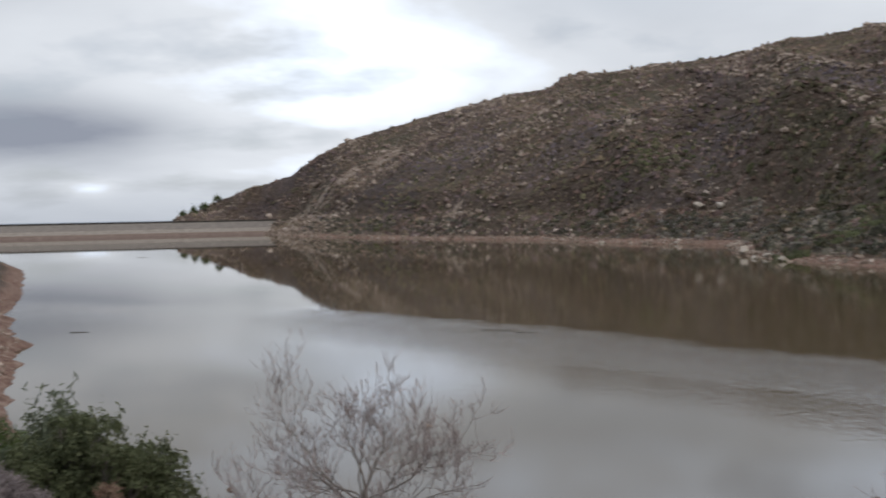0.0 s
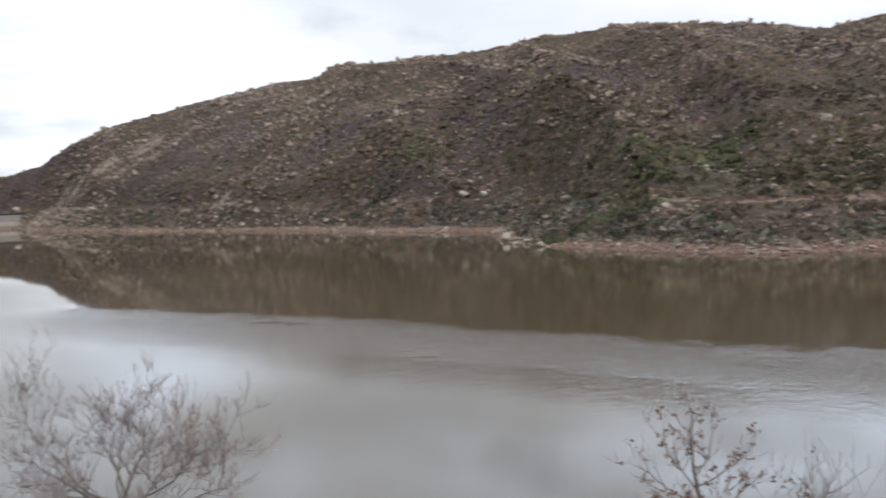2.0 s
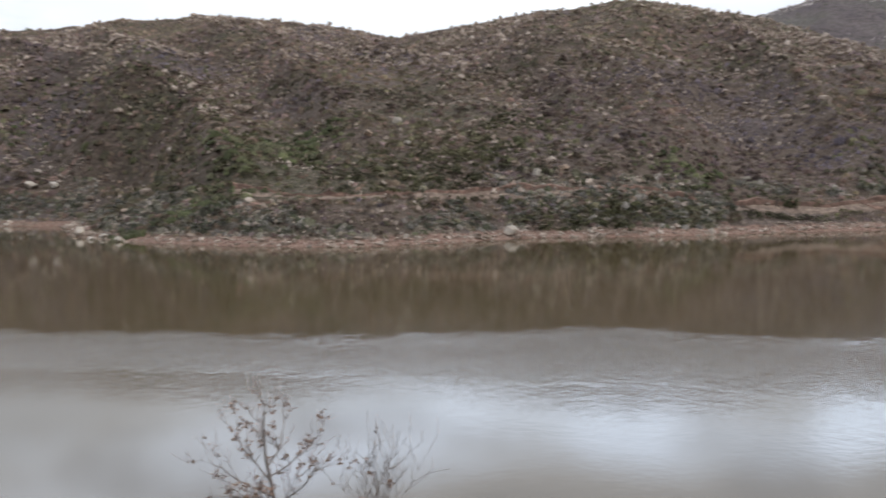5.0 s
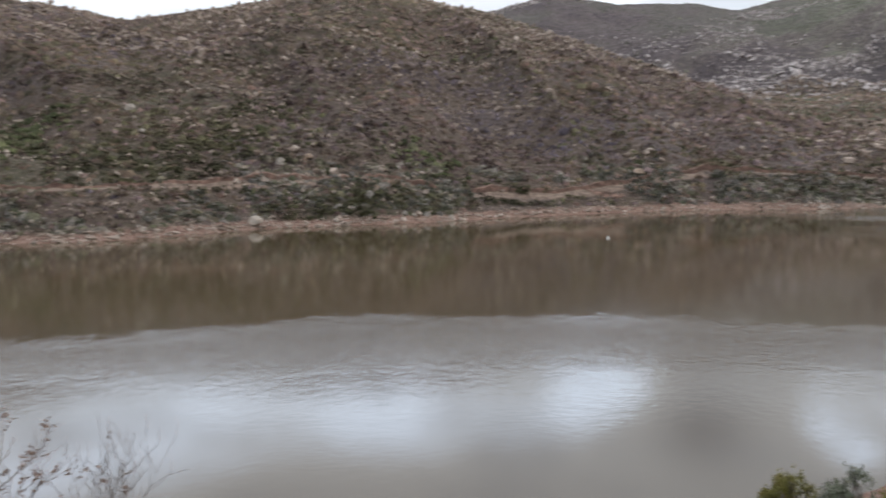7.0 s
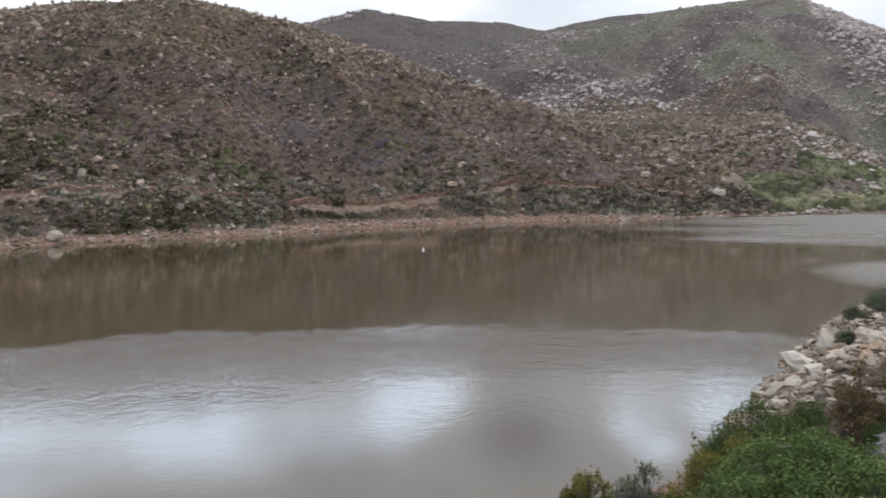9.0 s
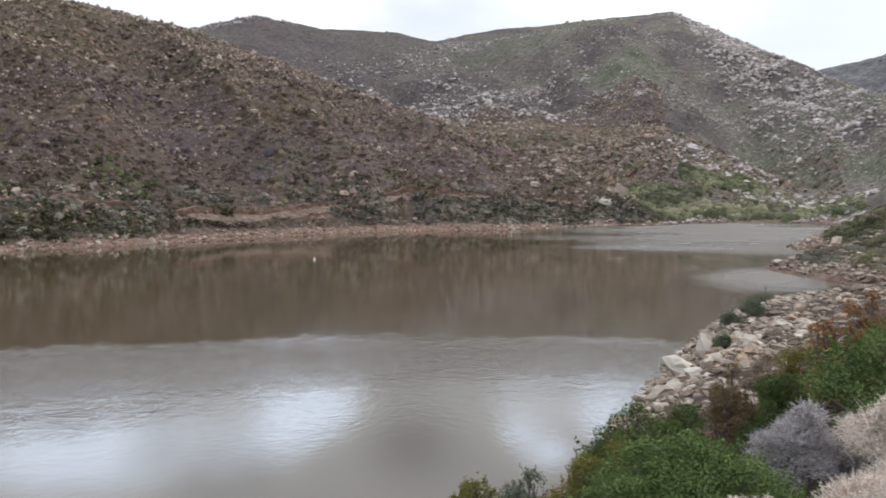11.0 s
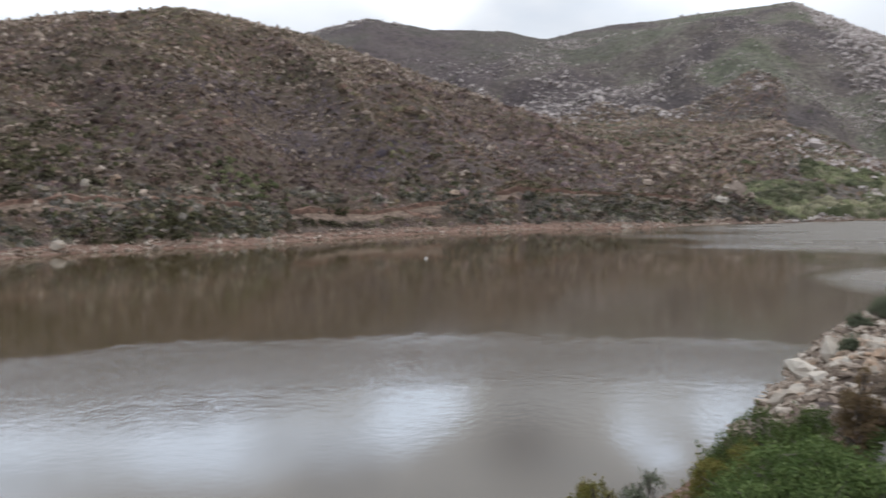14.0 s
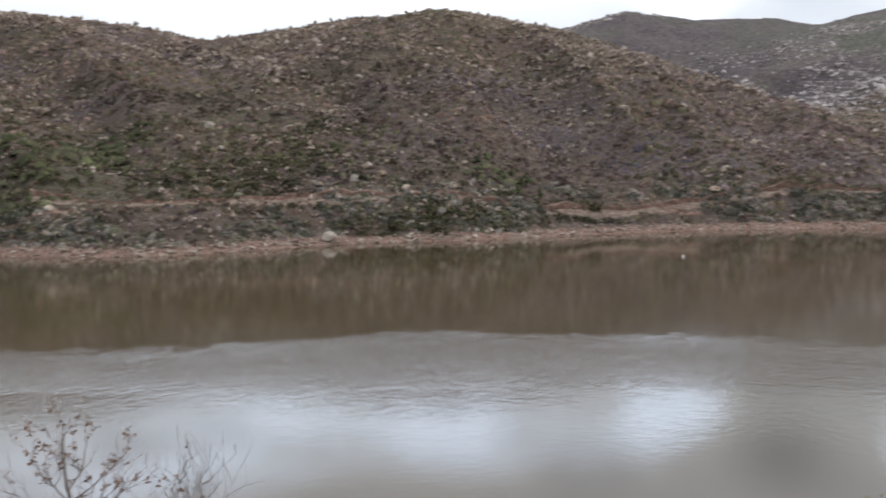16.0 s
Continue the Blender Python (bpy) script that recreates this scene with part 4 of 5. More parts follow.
hx, hy = sprinkle(5000, (90, 102), (56, 90), lambda x, y, z: (shore_distance(x, y) > 0.1) & (shore_distance(x, y) < 4.5))
scatter("spit_stones", STONES + FLAT_STONES, hx, hy, rng.gamma(1.6, 0.14, len(hx)) + 0.14, RUBBLE, "broken tan stones on the low spit", "stones", sink=0.0)
hx, hy = sprinkle(9000, (-40, -21), (17, 75), lambda x, y, z: shore_distance(x, y) > 0.1)
scatter("bank_chips", CHIPS, hx, hy, rng.gamma(1.5, 0.05, len(hx)) + 0.06, ROCK, "small stones on the bare bank", "stones", sink=-0.05)
hx, hy = sprinkle(1500, (-40, -21), (17, 75), lambda x, y, z: shore_distance(x, y) > 1.2)
scatter("bank_scrub", CLUMPS, hx, hy, rng.gamma(4, 0.08, len(hx)) + 0.15, HILL_SCRUB, "low brown scrub on the bank", "scrub", heights=0.7)
# rock faces and outcrops: bearing, distance, spread along and across the slope, number, size
def outcrop(name, places, mat, label):
    xs, ys, sz = [], [], []
    for a_, r_, along, across, n_, size in places:
        a2 = radians(a_)
        u_, w_ = rng.normal(0, along, n_), rng.normal(0, across, n_)
        xs.append((r_ + w_) * math.sin(a2) + u_ * math.cos(a2))
        ys.append((r_ + w_) * math.cos(a2) - u_ * math.sin(a2))
        sz.append(size * (0.4 + rng.gamma(2.0, 0.3, n_)))
    xs, ys, sz = np.concatenate(xs), np.concatenate(ys), np.concatenate(sz)
    ok = shore_distance(xs, ys) > 0.3
    return scatter(name, STONES, xs[ok], ys[ok], sz[ok], mat, label, "rocks", sink=-0.12, heights=1.25)


outcrop("hill_crags", [(13.9, 186, 4, 3, 40, 0.8), (16.1, 192, 3, 4, 50, 0.8), (17.6, 176, 2, 6, 45, 0.75), (18.7, 160, 2, 7, 50, 0.75), (19.6, 126, 3, 4, 50, 0.65), (18.3, 122, 2, 3, 40, 0.65),
                       (0.6, 236, 5, 3, 40, 1.2), (41.5, 135, 3, 1.5, 30, 0.8), (39.0, 132, 1, 1.5, 16, 0.8), (47.5, 118, 1, 1, 14, 0.9), (11.2, 220, 4, 2, 30, 1.1), (27.1, 106, 2, 1, 26, 0.7),
                       (45.2, 174, 10, 1.5, 60, 0.8), (57.5, 198, 8, 1.5, 40, 0.9), (50.5, 120, 2, 1.5, 25, 0.7), (66.3, 145, 1.5, 1, 24, 0.9), (79.7, 174, 4, 2, 50, 1.1), (80.8, 160, 4, 2, 50, 1.0), (77, 185, 6, 3, 50, 1.0), (7.2, 333, 4, 2, 30, 1.8)],
        ROCK, "pale crags breaking out of the brown hillside")
outcrop("ochre_faces", [(-6, 322, 14, 7, 430, 0.92), (-3.5, 315, 10, 9, 312, 0.84), (-8.5, 318, 7, 6, 215, 0.84), (84.5, 258, 24, 16, 1368, 0.92), (82, 235, 14, 14, 821, 0.84), (87.5, 235, 14, 14, 821, 0.76), (90, 225, 10, 10, 351, 0.67), (83.5, 153, 1.6, 0.8, 31, 0.63)], OCHRE, "ochre-brown rock faces in the slope")
outcrop("mountain_crags", [(87.2, 615, 6, 8, 222, 1.43), (88.3, 585, 6, 18, 543, 1.85), (89.6, 530, 7, 22, 518, 2.14), (91.2, 470, 8, 22, 568, 1.85), (93.2, 410, 10, 20, 592, 1.56), (95.6, 350, 12, 16, 642, 1.29), (86.3, 500, 14, 16, 338, 0.81),
                           (89.5, 389, 18, 14, 642, 0.85), (78.8, 426, 14, 10, 286, 1.36), (72.5, 404, 18, 12, 100, 1.36), (98, 320, 22, 12, 390, 0.74), (66, 480, 20, 10, 118, 0.87), (78.9, 348, 6, 4, 78, 1.12), (83.5, 470, 12, 12, 260, 0.81), (81, 560, 16, 12, 312, 0.93), (69, 380, 8, 12, 91, 0.87)], GRANITE, "pale granite crags on the mountain")

# ---------------------------------------------------------------- plants near the camera
def leaf_mesh(name, centres, normals, lengths, width, mat, g, droop=0.0):
    """Folded four-cornered leaves at the given places."""
    n = len(centres)
    a = g.normal(size=(n, 3))
    a[:, 2] += 0.4 - droop
    a -= normals * (a * normals).sum(1)[:, None] * 0.6
    a /= np.linalg.norm(a, axis=1)[:, None]
    b = np.cross(a, normals)
    b /= np.linalg.norm(b, axis=1)[:, None] + 1e-6
    up = np.cross(b, a)
    L = lengths[:, None]
    base, tip = centres - a * L * 0.5, centres + a * L * 0.5
    mid = centres + up * L * 0.10
    v = np.stack([base, mid + b * L * width, tip, mid - b * L * width], 1).reshape(-1, 3)
    k = np.arange(n)[:, None] * 4
    f = np.concatenate([k + np.array([[0, 1, 2]]), k + np.array([[0, 2, 3]])])
    return mesh_of(name, v, f, mat)


def tube_block(p, r, sides):
    """Tapered tubes for arrays of lines: points (n, m, 3) and radii (n, m)."""
    n, m = r.shape
    ang = np.arange(sides) * 2 * math.pi / sides
    d = np.gradient(p, axis=1)
    d /= np.linalg.norm(d, axis=2, keepdims=True) + 1e-9
    ref = np.where(np.abs(d[..., 2:3]) > 0.9, np.array([1.0, 0, 0]), np.array([0, 0, 1.0]))
    u = np.cross(d, ref)
    u /= np.linalg.norm(u, axis=2, keepdims=True) + 1e-9
    w = np.cross(d, u)
    v = p[:, :, None] + (u[:, :, None] * np.cos(ang)[:, None] + w[:, :, None] * np.sin(ang)[:, None]) * r[:, :, None, None]
    i, j = np.meshgrid(np.arange(m - 1), np.arange(sides), indexing="ij")
    q = np.stack([i * sides + j, i * sides + (j + 1) % sides, (i + 1) * sides + (j + 1) % sides, (i + 1) * sides + j], -1).reshape(-1, 4)
    f = q[None] + (np.arange(n) * m * sides)[:, None, None]
    return v.reshape(-1, 3), f.reshape(-1, 4)


def tubes(name, lines, mat, sides=4):
    """Tapered stems: each line is a list of (point, radius)."""
    vs, fs, off = [], [], 0
    for m in sorted({len(l) for l in lines}):
        same = [l for l in lines if len(l) == m]
        v, f = tube_block(np.array([[q[0] for q in l] for l in same], float), np.array([[q[1] for q in l] for l in same], float), sides)
        vs.append(v)
        fs.append(f + off)
        off += len(v)
    return mesh_of(name, np.concatenate(vs), np.concatenate(fs), mat, True)


def under(parent, name, me_, label=""):
    ob = new(name, me_)
    ob.parent = parent
    if label:
        ob["label"] = label
    return ob


LEAF_GREEN = varied("glossy_green_leaves", [(0.05, (0.028, 0.050, 0.012)), (0.4, (0.080, 0.122, 0.036)), (0.75, (0.165, 0.212, 0.072)), (1.0, (0.29, 0.32, 0.12))], 0.65, 5.0, spec=0.15, trans=0.22)
LEAF_DARK = varied("dark_green_leaves", [(0.05, (0.036, 0.054, 0.015)), (0.5, (0.070, 0.098, 0.028)), (1.0, (0.13, 0.155, 0.055))], 0.65, 3.5, spec=0.15, trans=0.3)
LEAF_OLIVE = varied("olive_reddish_leaves", [(0.05, (0.075, 0.078, 0.020)), (0.5, (0.165, 0.155, 0.040)), (0.8, (0.18, 0.135, 0.045)), (1.0, (0.20, 0.095, 0.045))], 0.7, 3.5, spec=0.12, trans=0.3)
LEAF_RUST = varied("rusty_dead_leaves", [(0.0, (0.12, 0.056, 0.026)), (0.5, (0.24, 0.12, 0.055)), (1.0, (0.34, 0.20, 0.10))], 0.8, 2.0, trans=0.25)
LEAF_BROWN = varied("brown_half_dead_leaves", [(0.0, (0.075, 0.062, 0.026)), (0.45, (0.15, 0.105, 0.055)), (1.0, (0.26, 0.165, 0.105))], 0.8, 2.0, trans=0.25)
LEAF_DULL = varied("dull_olive_green_leaves", [(0.0, (0.050, 0.058, 0.026)), (0.5, (0.095, 0.105, 0.050)), (1.0, (0.165, 0.165, 0.095))], 0.7, 3.0, trans=0.3)
LEAF_GREY = varied("grey_green_leaves", [(0.0, (0.060, 0.070, 0.042)), (0.5, (0.12, 0.135, 0.085)), (1.0, (0.21, 0.22, 0.15))], 0.7, 2.0, trans=0.3)
BARK = varied("grey_brown_bark", [(0.2, (0.11, 0.09, 0.078)), (0.8, (0.21, 0.18, 0.155))], 0.9, 6.0)
TWIG_BARK = varied("pinkish_grey_twigs", [(0.2, (0.22, 0.17, 0.155)), (0.8, (0.36, 0.30, 0.275))], 0.9, 6.0)
TWIG_GREY = varied("lilac_grey_twigs", [(0.0, (0.20, 0.178, 0.178)), (0.5, (0.40, 0.365, 0.360)), (1.0, (0.60, 0.55, 0.53))], 0.9)
TWIG_PALE = varied("pale_pinkish_twigs", [(0.0, (0.38, 0.295, 0.235)), (0.5, (0.70, 0.59, 0.50)), (1.0, (0.90, 0.82, 0.72))], 0.9)
TWIG_MAUVE = varied("mauve_brown_twigs", [(0.0, (0.11, 0.088, 0.085)), (0.5, (0.21, 0.172, 0.165)), (1.0, (0.33, 0.28, 0.265))], 0.9)
TWIG_TAN = varied("tan_dry_twigs", [(0.0, (0.16, 0.115, 0.08)), (0.5, (0.28, 0.215, 0.16)), (1.0, (0.42, 0.34, 0.27))], 0.9)
TWIG_BROWN = varied("reddish_brown_twigs", [(0.0, (0.10, 0.058, 0.040)), (0.5, (0.20, 0.125, 0.085)), (1.0, (0.32, 0.225, 0.165))], 0.9)


def lobes_of(w, h, g, n):
    """Overlapping round masses that make up a bush of that width and height."""
    out = []
    for k in range(n):
        a, q = g.uniform(0, 2 * math.pi), math.sqrt(g.uniform(0, 1))
        rl = w * g.uniform(0.07, 0.19 if n < 50 else 0.16)
        x_, y_ = (w / 2 - rl * 0.8) * q * math.cos(a), (w / 2 - rl * 0.8) * q * math.sin(a)
        top = h * (1 - 0.48 * q * q) * g.uniform(0.70, 1.06)
        out.append((np.array((x_, y_, max(top - rl, rl * 0.4))), rl))
    return out


def leafy_bush(name, x, y, w, h, mat, leaves, leaf, label, seed, group="", width=0.22, upright=0.0, category="bush"):
    g = np.random.default_rng(seed)
    ob = tagged(new(name), label, category, group)
    ob.location = (x, y, ground_at(x, y) - 0.03)
    lobes = lobes_of(w, h, g, 30 if w < 1.2 else 52)
    weights = np.array([rl ** 2 for _, rl in lobes])
    pick = g.choice(len(lobes), leaves, p=weights / weights.sum())
    c = np.array([l[0] for l in lobes])[pick]
    rl = np.array([l[1] for l in lobes])[pick]
    d = g.normal(size=(leaves, 3))
    d[:, 2] = np.where(d[:, 2] < -0.3, -d[:, 2], d[:, 2])
    d /= np.linalg.norm(d, axis=1)[:, None]
    lump = 1 + 0.18 * fractal(d[:, 0] * 3 + c[:, 0] * 7, d[:, 1] * 3 + d[:, 2] * 2, 1.0, 2, seed)
    r = rl * lump * (0.55 + 0.5 * np.sqrt(g.uniform(0, 1, leaves)))
    p = c + d * r[:, None]
    # sprigs that stand out of the mass
    n_s = leaves // 60
    at = g.choice(leaves, n_s)
    shoot = d[at] * 0.6 + np.array((0, 0, 0.8)) + g.normal(0, 0.25, (n_s, 3))
    k_s = g.integers(0, n_s, leaves // 6)
    p[:leaves // 6] = p[at][k_s] + shoot[k_s] * (g.uniform(0, 1, leaves // 6) * leaf * 2.6)[:, None] + g.normal(0, leaf * 0.28, (leaves // 6, 3))
    p[:, 2] = np.maximum(p[:, 2] * (1 + upright * g.uniform(0, 0.4, leaves)), 0.02)
    nrm = d + g.normal(0, 0.33, (leaves, 3))
    nrm /= np.linalg.norm(nrm, axis=1)[:, None]
    under(ob, "foliage", leaf_mesh("foliage", p, nrm, leaf * g.uniform(0.6, 1.4, leaves), width, mat, g))
    stems = []
    for cc, rr in lobes:
        m1 = cc * np.array((0.35, 0.35, 0.5)) + g.normal(0, 0.03, 3) * w
        stems.append([(np.array((0.0, 0.0, -0.05)) + g.normal(0, 0.02, 3), 0.014), (m1, 0.010), (cc, 0.006)])
        for _ in range(5):
            e = cc + g.normal(0, 0.6, 3) * rr
            stems.append([(m1 * 0.4 + cc * 0.6, 0.005), ((cc + e) / 2 + g.normal(0, 0.02, 3), 0.004), (e, 0.002)])
    under(ob, "stem_base", tubes("stem_base", stems, BARK))
    return ob


def twig_cushion(name, x, y, w, h, mat, twigs, label, seed, group="", thick=0.0022, category="shrub"):
    """A dense round cushion of dry forked twigs."""
    g = np.random.default_rng(seed)
    ob = tagged(new(name), label, category, group)
    ob.location = (x, y, ground_at(x, y) - 0.03)
    lobes = lobes_of(w, h, g, 26)
    pick = g.integers(0, len(lobes), twigs)
    cc = np.array([l[0] for l in lobes])[pick]
    rr = np.array([l[1] for l in lobes])[pick][:, None]
    d = g.normal(size=(twigs, 3))
    d[:, 2] = np.abs(d[:, 2])
    d /= np.linalg.norm(d, axis=1)[:, None]
    e = cc + d * rr * g.uniform(0.75, 1.12, (twigs, 1))
    s = cc + d * rr * 0.25 + g.normal(0, 0.25, (twigs, 3)) * rr
    m1 = s + (e - s) * 0.5 + g.normal(0, 0.10, (twigs, 3)) * rr
    v1, f1 = tube_block(np.stack([s, m1, e], 1), np.tile(np.array([1.5, 1.2, 0.7]) * thick, (twigs, 1)), 3)
    b0 = np.concatenate([m1 + (e - m1) * g.uniform(0.4, 0.95, (twigs, 1)) for _ in range(3)])
    d4, r4 = np.tile(d, (3, 1)), np.tile(rr, (3, 1))
    b1 = b0 + (d4 * 0.5 + g.normal(0, 0.6, d4.shape)) * r4 * 0.28
    b1[:, 2] = np.maximum(b1[:, 2], 0.0)
    v2, f2 = tube_block(np.stack([b0, b1], 1), np.tile(np.array([1.0, 0.6]) * thick, (len(b0), 1)), 3)
    under(ob, "twig_crown", mesh_of("twig_crown", np.concatenate([v1, v2]), np.concatenate([f1, f2 + len(v1)]), mat, True))
    stems = [[(g.normal(0, 0.02, 3), 0.012), (cc * 0.6, 0.007), (cc, 0.004)] for cc, rr in lobes]
    under(ob, "stem_base", tubes("stem_base", stems, BARK))
    return ob


def bare_tree(name, x, y, height, width, label, seed, limbs_n, rise, reach, dry=0, lean=(0, 0), trunk=0.035, fork=0.3, levels=3, shoots=16, sag=0.03):
    """A leafless small tree: a short trunk, limbs that spread and turn up, and fine twigs; dry leaves may still hang on it."""
    g = np.random.default_rng(seed)
    ob = tagged(new(name), label, "tree")
    ob.location = (x, y, ground_at(x, y) - 0.05)
    limbs, twigs, tips, spots = [], [], [], []

    def grow(p, d, length, rad, level):
        n = 6 if level < 2 else 4
        pts, q, dd = [(p, rad)], p, d
        lift = (sag, 0.05 if levels > 2 else 0.10, 0.14, 0.22)[min(level, 3)]
        for k in range(n):
            dd = dd + g.normal(0, 0.16, 3) + np.array((0, 0, lift))
            dd = dd / np.linalg.norm(dd)
            q = q + dd * length / n
            pts.append((q, max(rad * (1 - 0.62 * (k + 1) / n), 0.0030)))
            if level >= 1:
                spots.append(q)
        (limbs if level < 2 else twigs).append(pts)
        if level >= 1:
            tips.append((q, dd))
        if level >= levels:
            return
        for k in range((8, 6, 4)[min(level, 2)] if levels > 2 else (7, 5, 3)[min(level, 2)]):
            at = g.integers(2, n + 1)
            p0, r0 = pts[at]
            side = g.normal(size=3)
            side -= dd * side.dot(dd)
            side /= np.linalg.norm(side)
            nd = dd * 0.75 + side * g.uniform(0.5, 0.9) + np.array((0, 0, 0.15))
            grow(p0, nd / np.linalg.norm(nd), length * g.uniform(0.34, 0.60), max(r0 * 0.6, 0.0034), level + 1)

    top = np.array((lean[0] * height, lean[1] * height, fork * height))
    stem = [(np.zeros(3), trunk * 1.25), (top * 0.4 + g.normal(0, 0.02, 3), trunk * 1.05), (top * 0.75 + g.normal(0, 0.02, 3), trunk * 0.95), (top, trunk * 0.85)]
    for k in range(limbs_n):
        a = 2 * math.pi * (k + g.uniform(-0.3, 0.3)) / limbs_n
        el = radians(g.uniform(*rise))
        d = np.array((math.cos(a) * math.cos(el), math.sin(a) * math.cos(el), math.sin(el)))
        u = g.uniform(0.45, 1.0)
        grow(top * u, d, height * reach * g.uniform(0.7, 1.15), trunk * 0.62, 0)
    grow(top, np.array((lean[0], lean[1], 1.0)) / math.hypot(1, *lean), height * reach * (0.7 if levels > 2 else 1.0), trunk * 0.8, 0)
    for k in range(shoots):
        q, dd = tips[g.integers(0, len(tips))]
        e = q + np.array((g.normal(0, 0.08), g.normal(0, 0.08), 1.0)) * height * g.uniform(0.07, 0.15)
        twigs.append([(q, 0.0035), ((q + e) / 2 + g.normal(0, 0.01, 3), 0.0028), (e, 0.0014)])
    peak = np.percentile([q[2] for q, _ in tips], 99.5)
    k = height / peak
    kx = width / 2 / np.percentile([math.hypot(q[0] - lean[0] * q[2], q[1] - lean[1] * q[2]) for q, _ in tips], 96)
    ob.scale = (kx, kx, k)
    under(ob, "trunk", tubes("trunk", [stem], BARK, 8))
    for l in limbs:
        under(ob, "limb", tubes("limb", [l], BARK, 5))
    tagged(under(ob, "twig_crown", tubes("twig_crown", twigs, TWIG_BARK, 3)), kind="stuff")
    if dry:
        c, nn = [], []
        for _ in range(dry):
            q = spots[g.integers(0, len(spots))]
            for _ in range(g.integers(3, 7)):
                c.append(q + g.normal(0, 0.025, 3) - np.array((0, 0, 0.02)))
                nn.append(g.normal(size=3) + np.array((0, 0, 0.3)))
        c, nn = np.array(c), np.array(nn)
        nn /= np.linalg.norm(nn, axis=1)[:, None]
        tagged(under(ob, "dry_leaves", leaf_mesh("dry_leaves", c, nn, g.uniform(0.045, 0.08, len(c)), 0.3, TWIG_BROWN, g, droop=1.2), "shrivelled brown leaves"), kind="stuff")
    return ob


# ---------------------------------------------------------------- the bank by the camera
leafy_bush("lentisk_bush", 7.2, 0.40, 1.8, 0.90, LEAF_GREEN, 30000, 0.030, "rounded bright green lentisk bush on the bank", 11, "bushes on the bank")
leafy_bush("lentisk_bush", 9.17, 0.55, 0.85, 1.15, LEAF_DARK, 9000, 0.031, "dark green lentisk bush below the riprap", 61, "bushes on the bank")
leafy_bush("lentisk_bush", 7.85, 1.14, 0.95, 1.02, LEAF_OLIVE, 14000, 0.029, "olive-brown lentisk bush with reddish tips", 12, "bushes on the bank")
leafy_bush("lentisk_bush", 9.9, 1.0, 1.45, 1.2, LEAF_DARK, 18000, 0.032, "dark green lentisk bush at the bank's edge", 13, "bushes on the bank")
leafy_bush("lentisk_bush", 10.05, -0.30, 0.95, 1.25, LEAF_DARK, 16000, 0.032, "dark green lentisk bush among the stones", 14, "bushes on the bank")
leafy_bush("lentisk_bush", 9.7, -1.40, 2.05, 1.40, LEAF_GREEN, 30000, 0.035, "broad bright green lentisk bush on the bank", 15, "bushes on the bank")
leafy_bush("lentisk_bush", 11.3, -1.98, 1.85, 1.70, LEAF_GREEN, 18000, 0.040, "tall green lentisk bush behind the others", 16, "bushes on the bank")
leafy_bush("dead_bush", 11.2, -1.22, 0.8, 1.80, LEAF_RUST, 8400, 0.036, "rust-brown dead bush with dry leaves", 17, "dead bushes")
leafy_bush("dead_bush", 11.3, -0.84, 0.6, 1.64, LEAF_RUST, 4400, 0.036, "small rust-brown dead bush", 18, "dead bushes")
leafy_bush("lentisk_bush", 11.9, -0.53, 0.85, 1.74, LEAF_OLIVE, 9000, 0.036, "olive-green bush above the riprap", 19, "bushes on the bank")
leafy_bush("dead_bush", 10.4, 0.10, 0.8, 1.45, LEAF_BROWN, 6000, 0.034, "brown half-dead bush with olive leaves below", 20, "dead bushes")
twig_cushion("dry_shrub", 12.4, -0.33, 0.85, 1.85, TWIG_TAN, 1500, "tan leafless twiggy shrub above the riprap", 39, "dry shrubs", 0.004)
twig_cushion("dry_shrub", 8.05, -0.37, 1.02, 0.84, TWIG_GREY, 3200, "lilac-grey leafless thorny cushion shrub", 21, "dry shrubs")
twig_cushion("dry_shrub", 7.8, -1.04, 1.05, 0.84, TWIG_PALE, 3200, "pale dry thorny cushion shrub", 22, "dry shrubs")
twig_cushion("dry_shrub", 5.2, -0.68, 1.15, 0.80, TWIG_PALE, 5200, "pinkish-white dry thorny cushion shrub", 23, "dry shrubs", 0.0019)
twig_cushion("dry_shrub", 5.5, 0.04, 0.5, 0.58, TWIG_PALE, 1200, "small whitish dry shrub", 24, "dry shrubs", 0.0018)
leafy_bush("low_bush", 9.1, 2.55, 0.7, 0.95, LEAF_OLIVE, 5200, 0.029, "low olive-brown bush on the slope", 25, "bushes on the bank")
leafy_bush("low_bush", 8.35, 1.85, 0.7, 0.88, LEAF_GREY, 5200, 0.029, "low grey-green bush on the slope", 26, "bushes on the bank")
# below the dam side of the path
leafy_bush("lentisk_bush", -3.0, 8.2, 1.1, 1.62, LEAF_DULL, 12000, 0.045, "dull olive-green bush among the others over the water", 71, "bushes on the bank")
leafy_bush("lentisk_bush", -2.75, 8.5, 1.5, 1.66, LEAF_DULL, 24000, 0.045, "dull olive-green bush over the water", 31, "bushes on the bank")
leafy_bush("lentisk_bush", -3.35, 8.3, 1.1, 1.32, LEAF_DULL, 15000, 0.045, "dull olive-green bush beneath the oleander", 38, "bushes on the bank")
leafy_bush("oleander", -3.8, 9.2, 0.9, 1.35, LEAF_GREY, 3000, 0.10, "upright grey-green oleander with narrow leaves", 32, "", 0.10, 0.5)
leafy_bush("lentisk_bush", -4.9, 10.3, 1.2, 1.15, LEAF_DARK, 9000, 0.040, "dark bush beside the oleander", 33, "bushes on the bank")
twig_cushion("dry_shrub", -2.2, 5.0, 0.7, 0.95, TWIG_MAUVE, 2600, "rounded mauve-brown cushion shrub", 34, "dry shrubs")
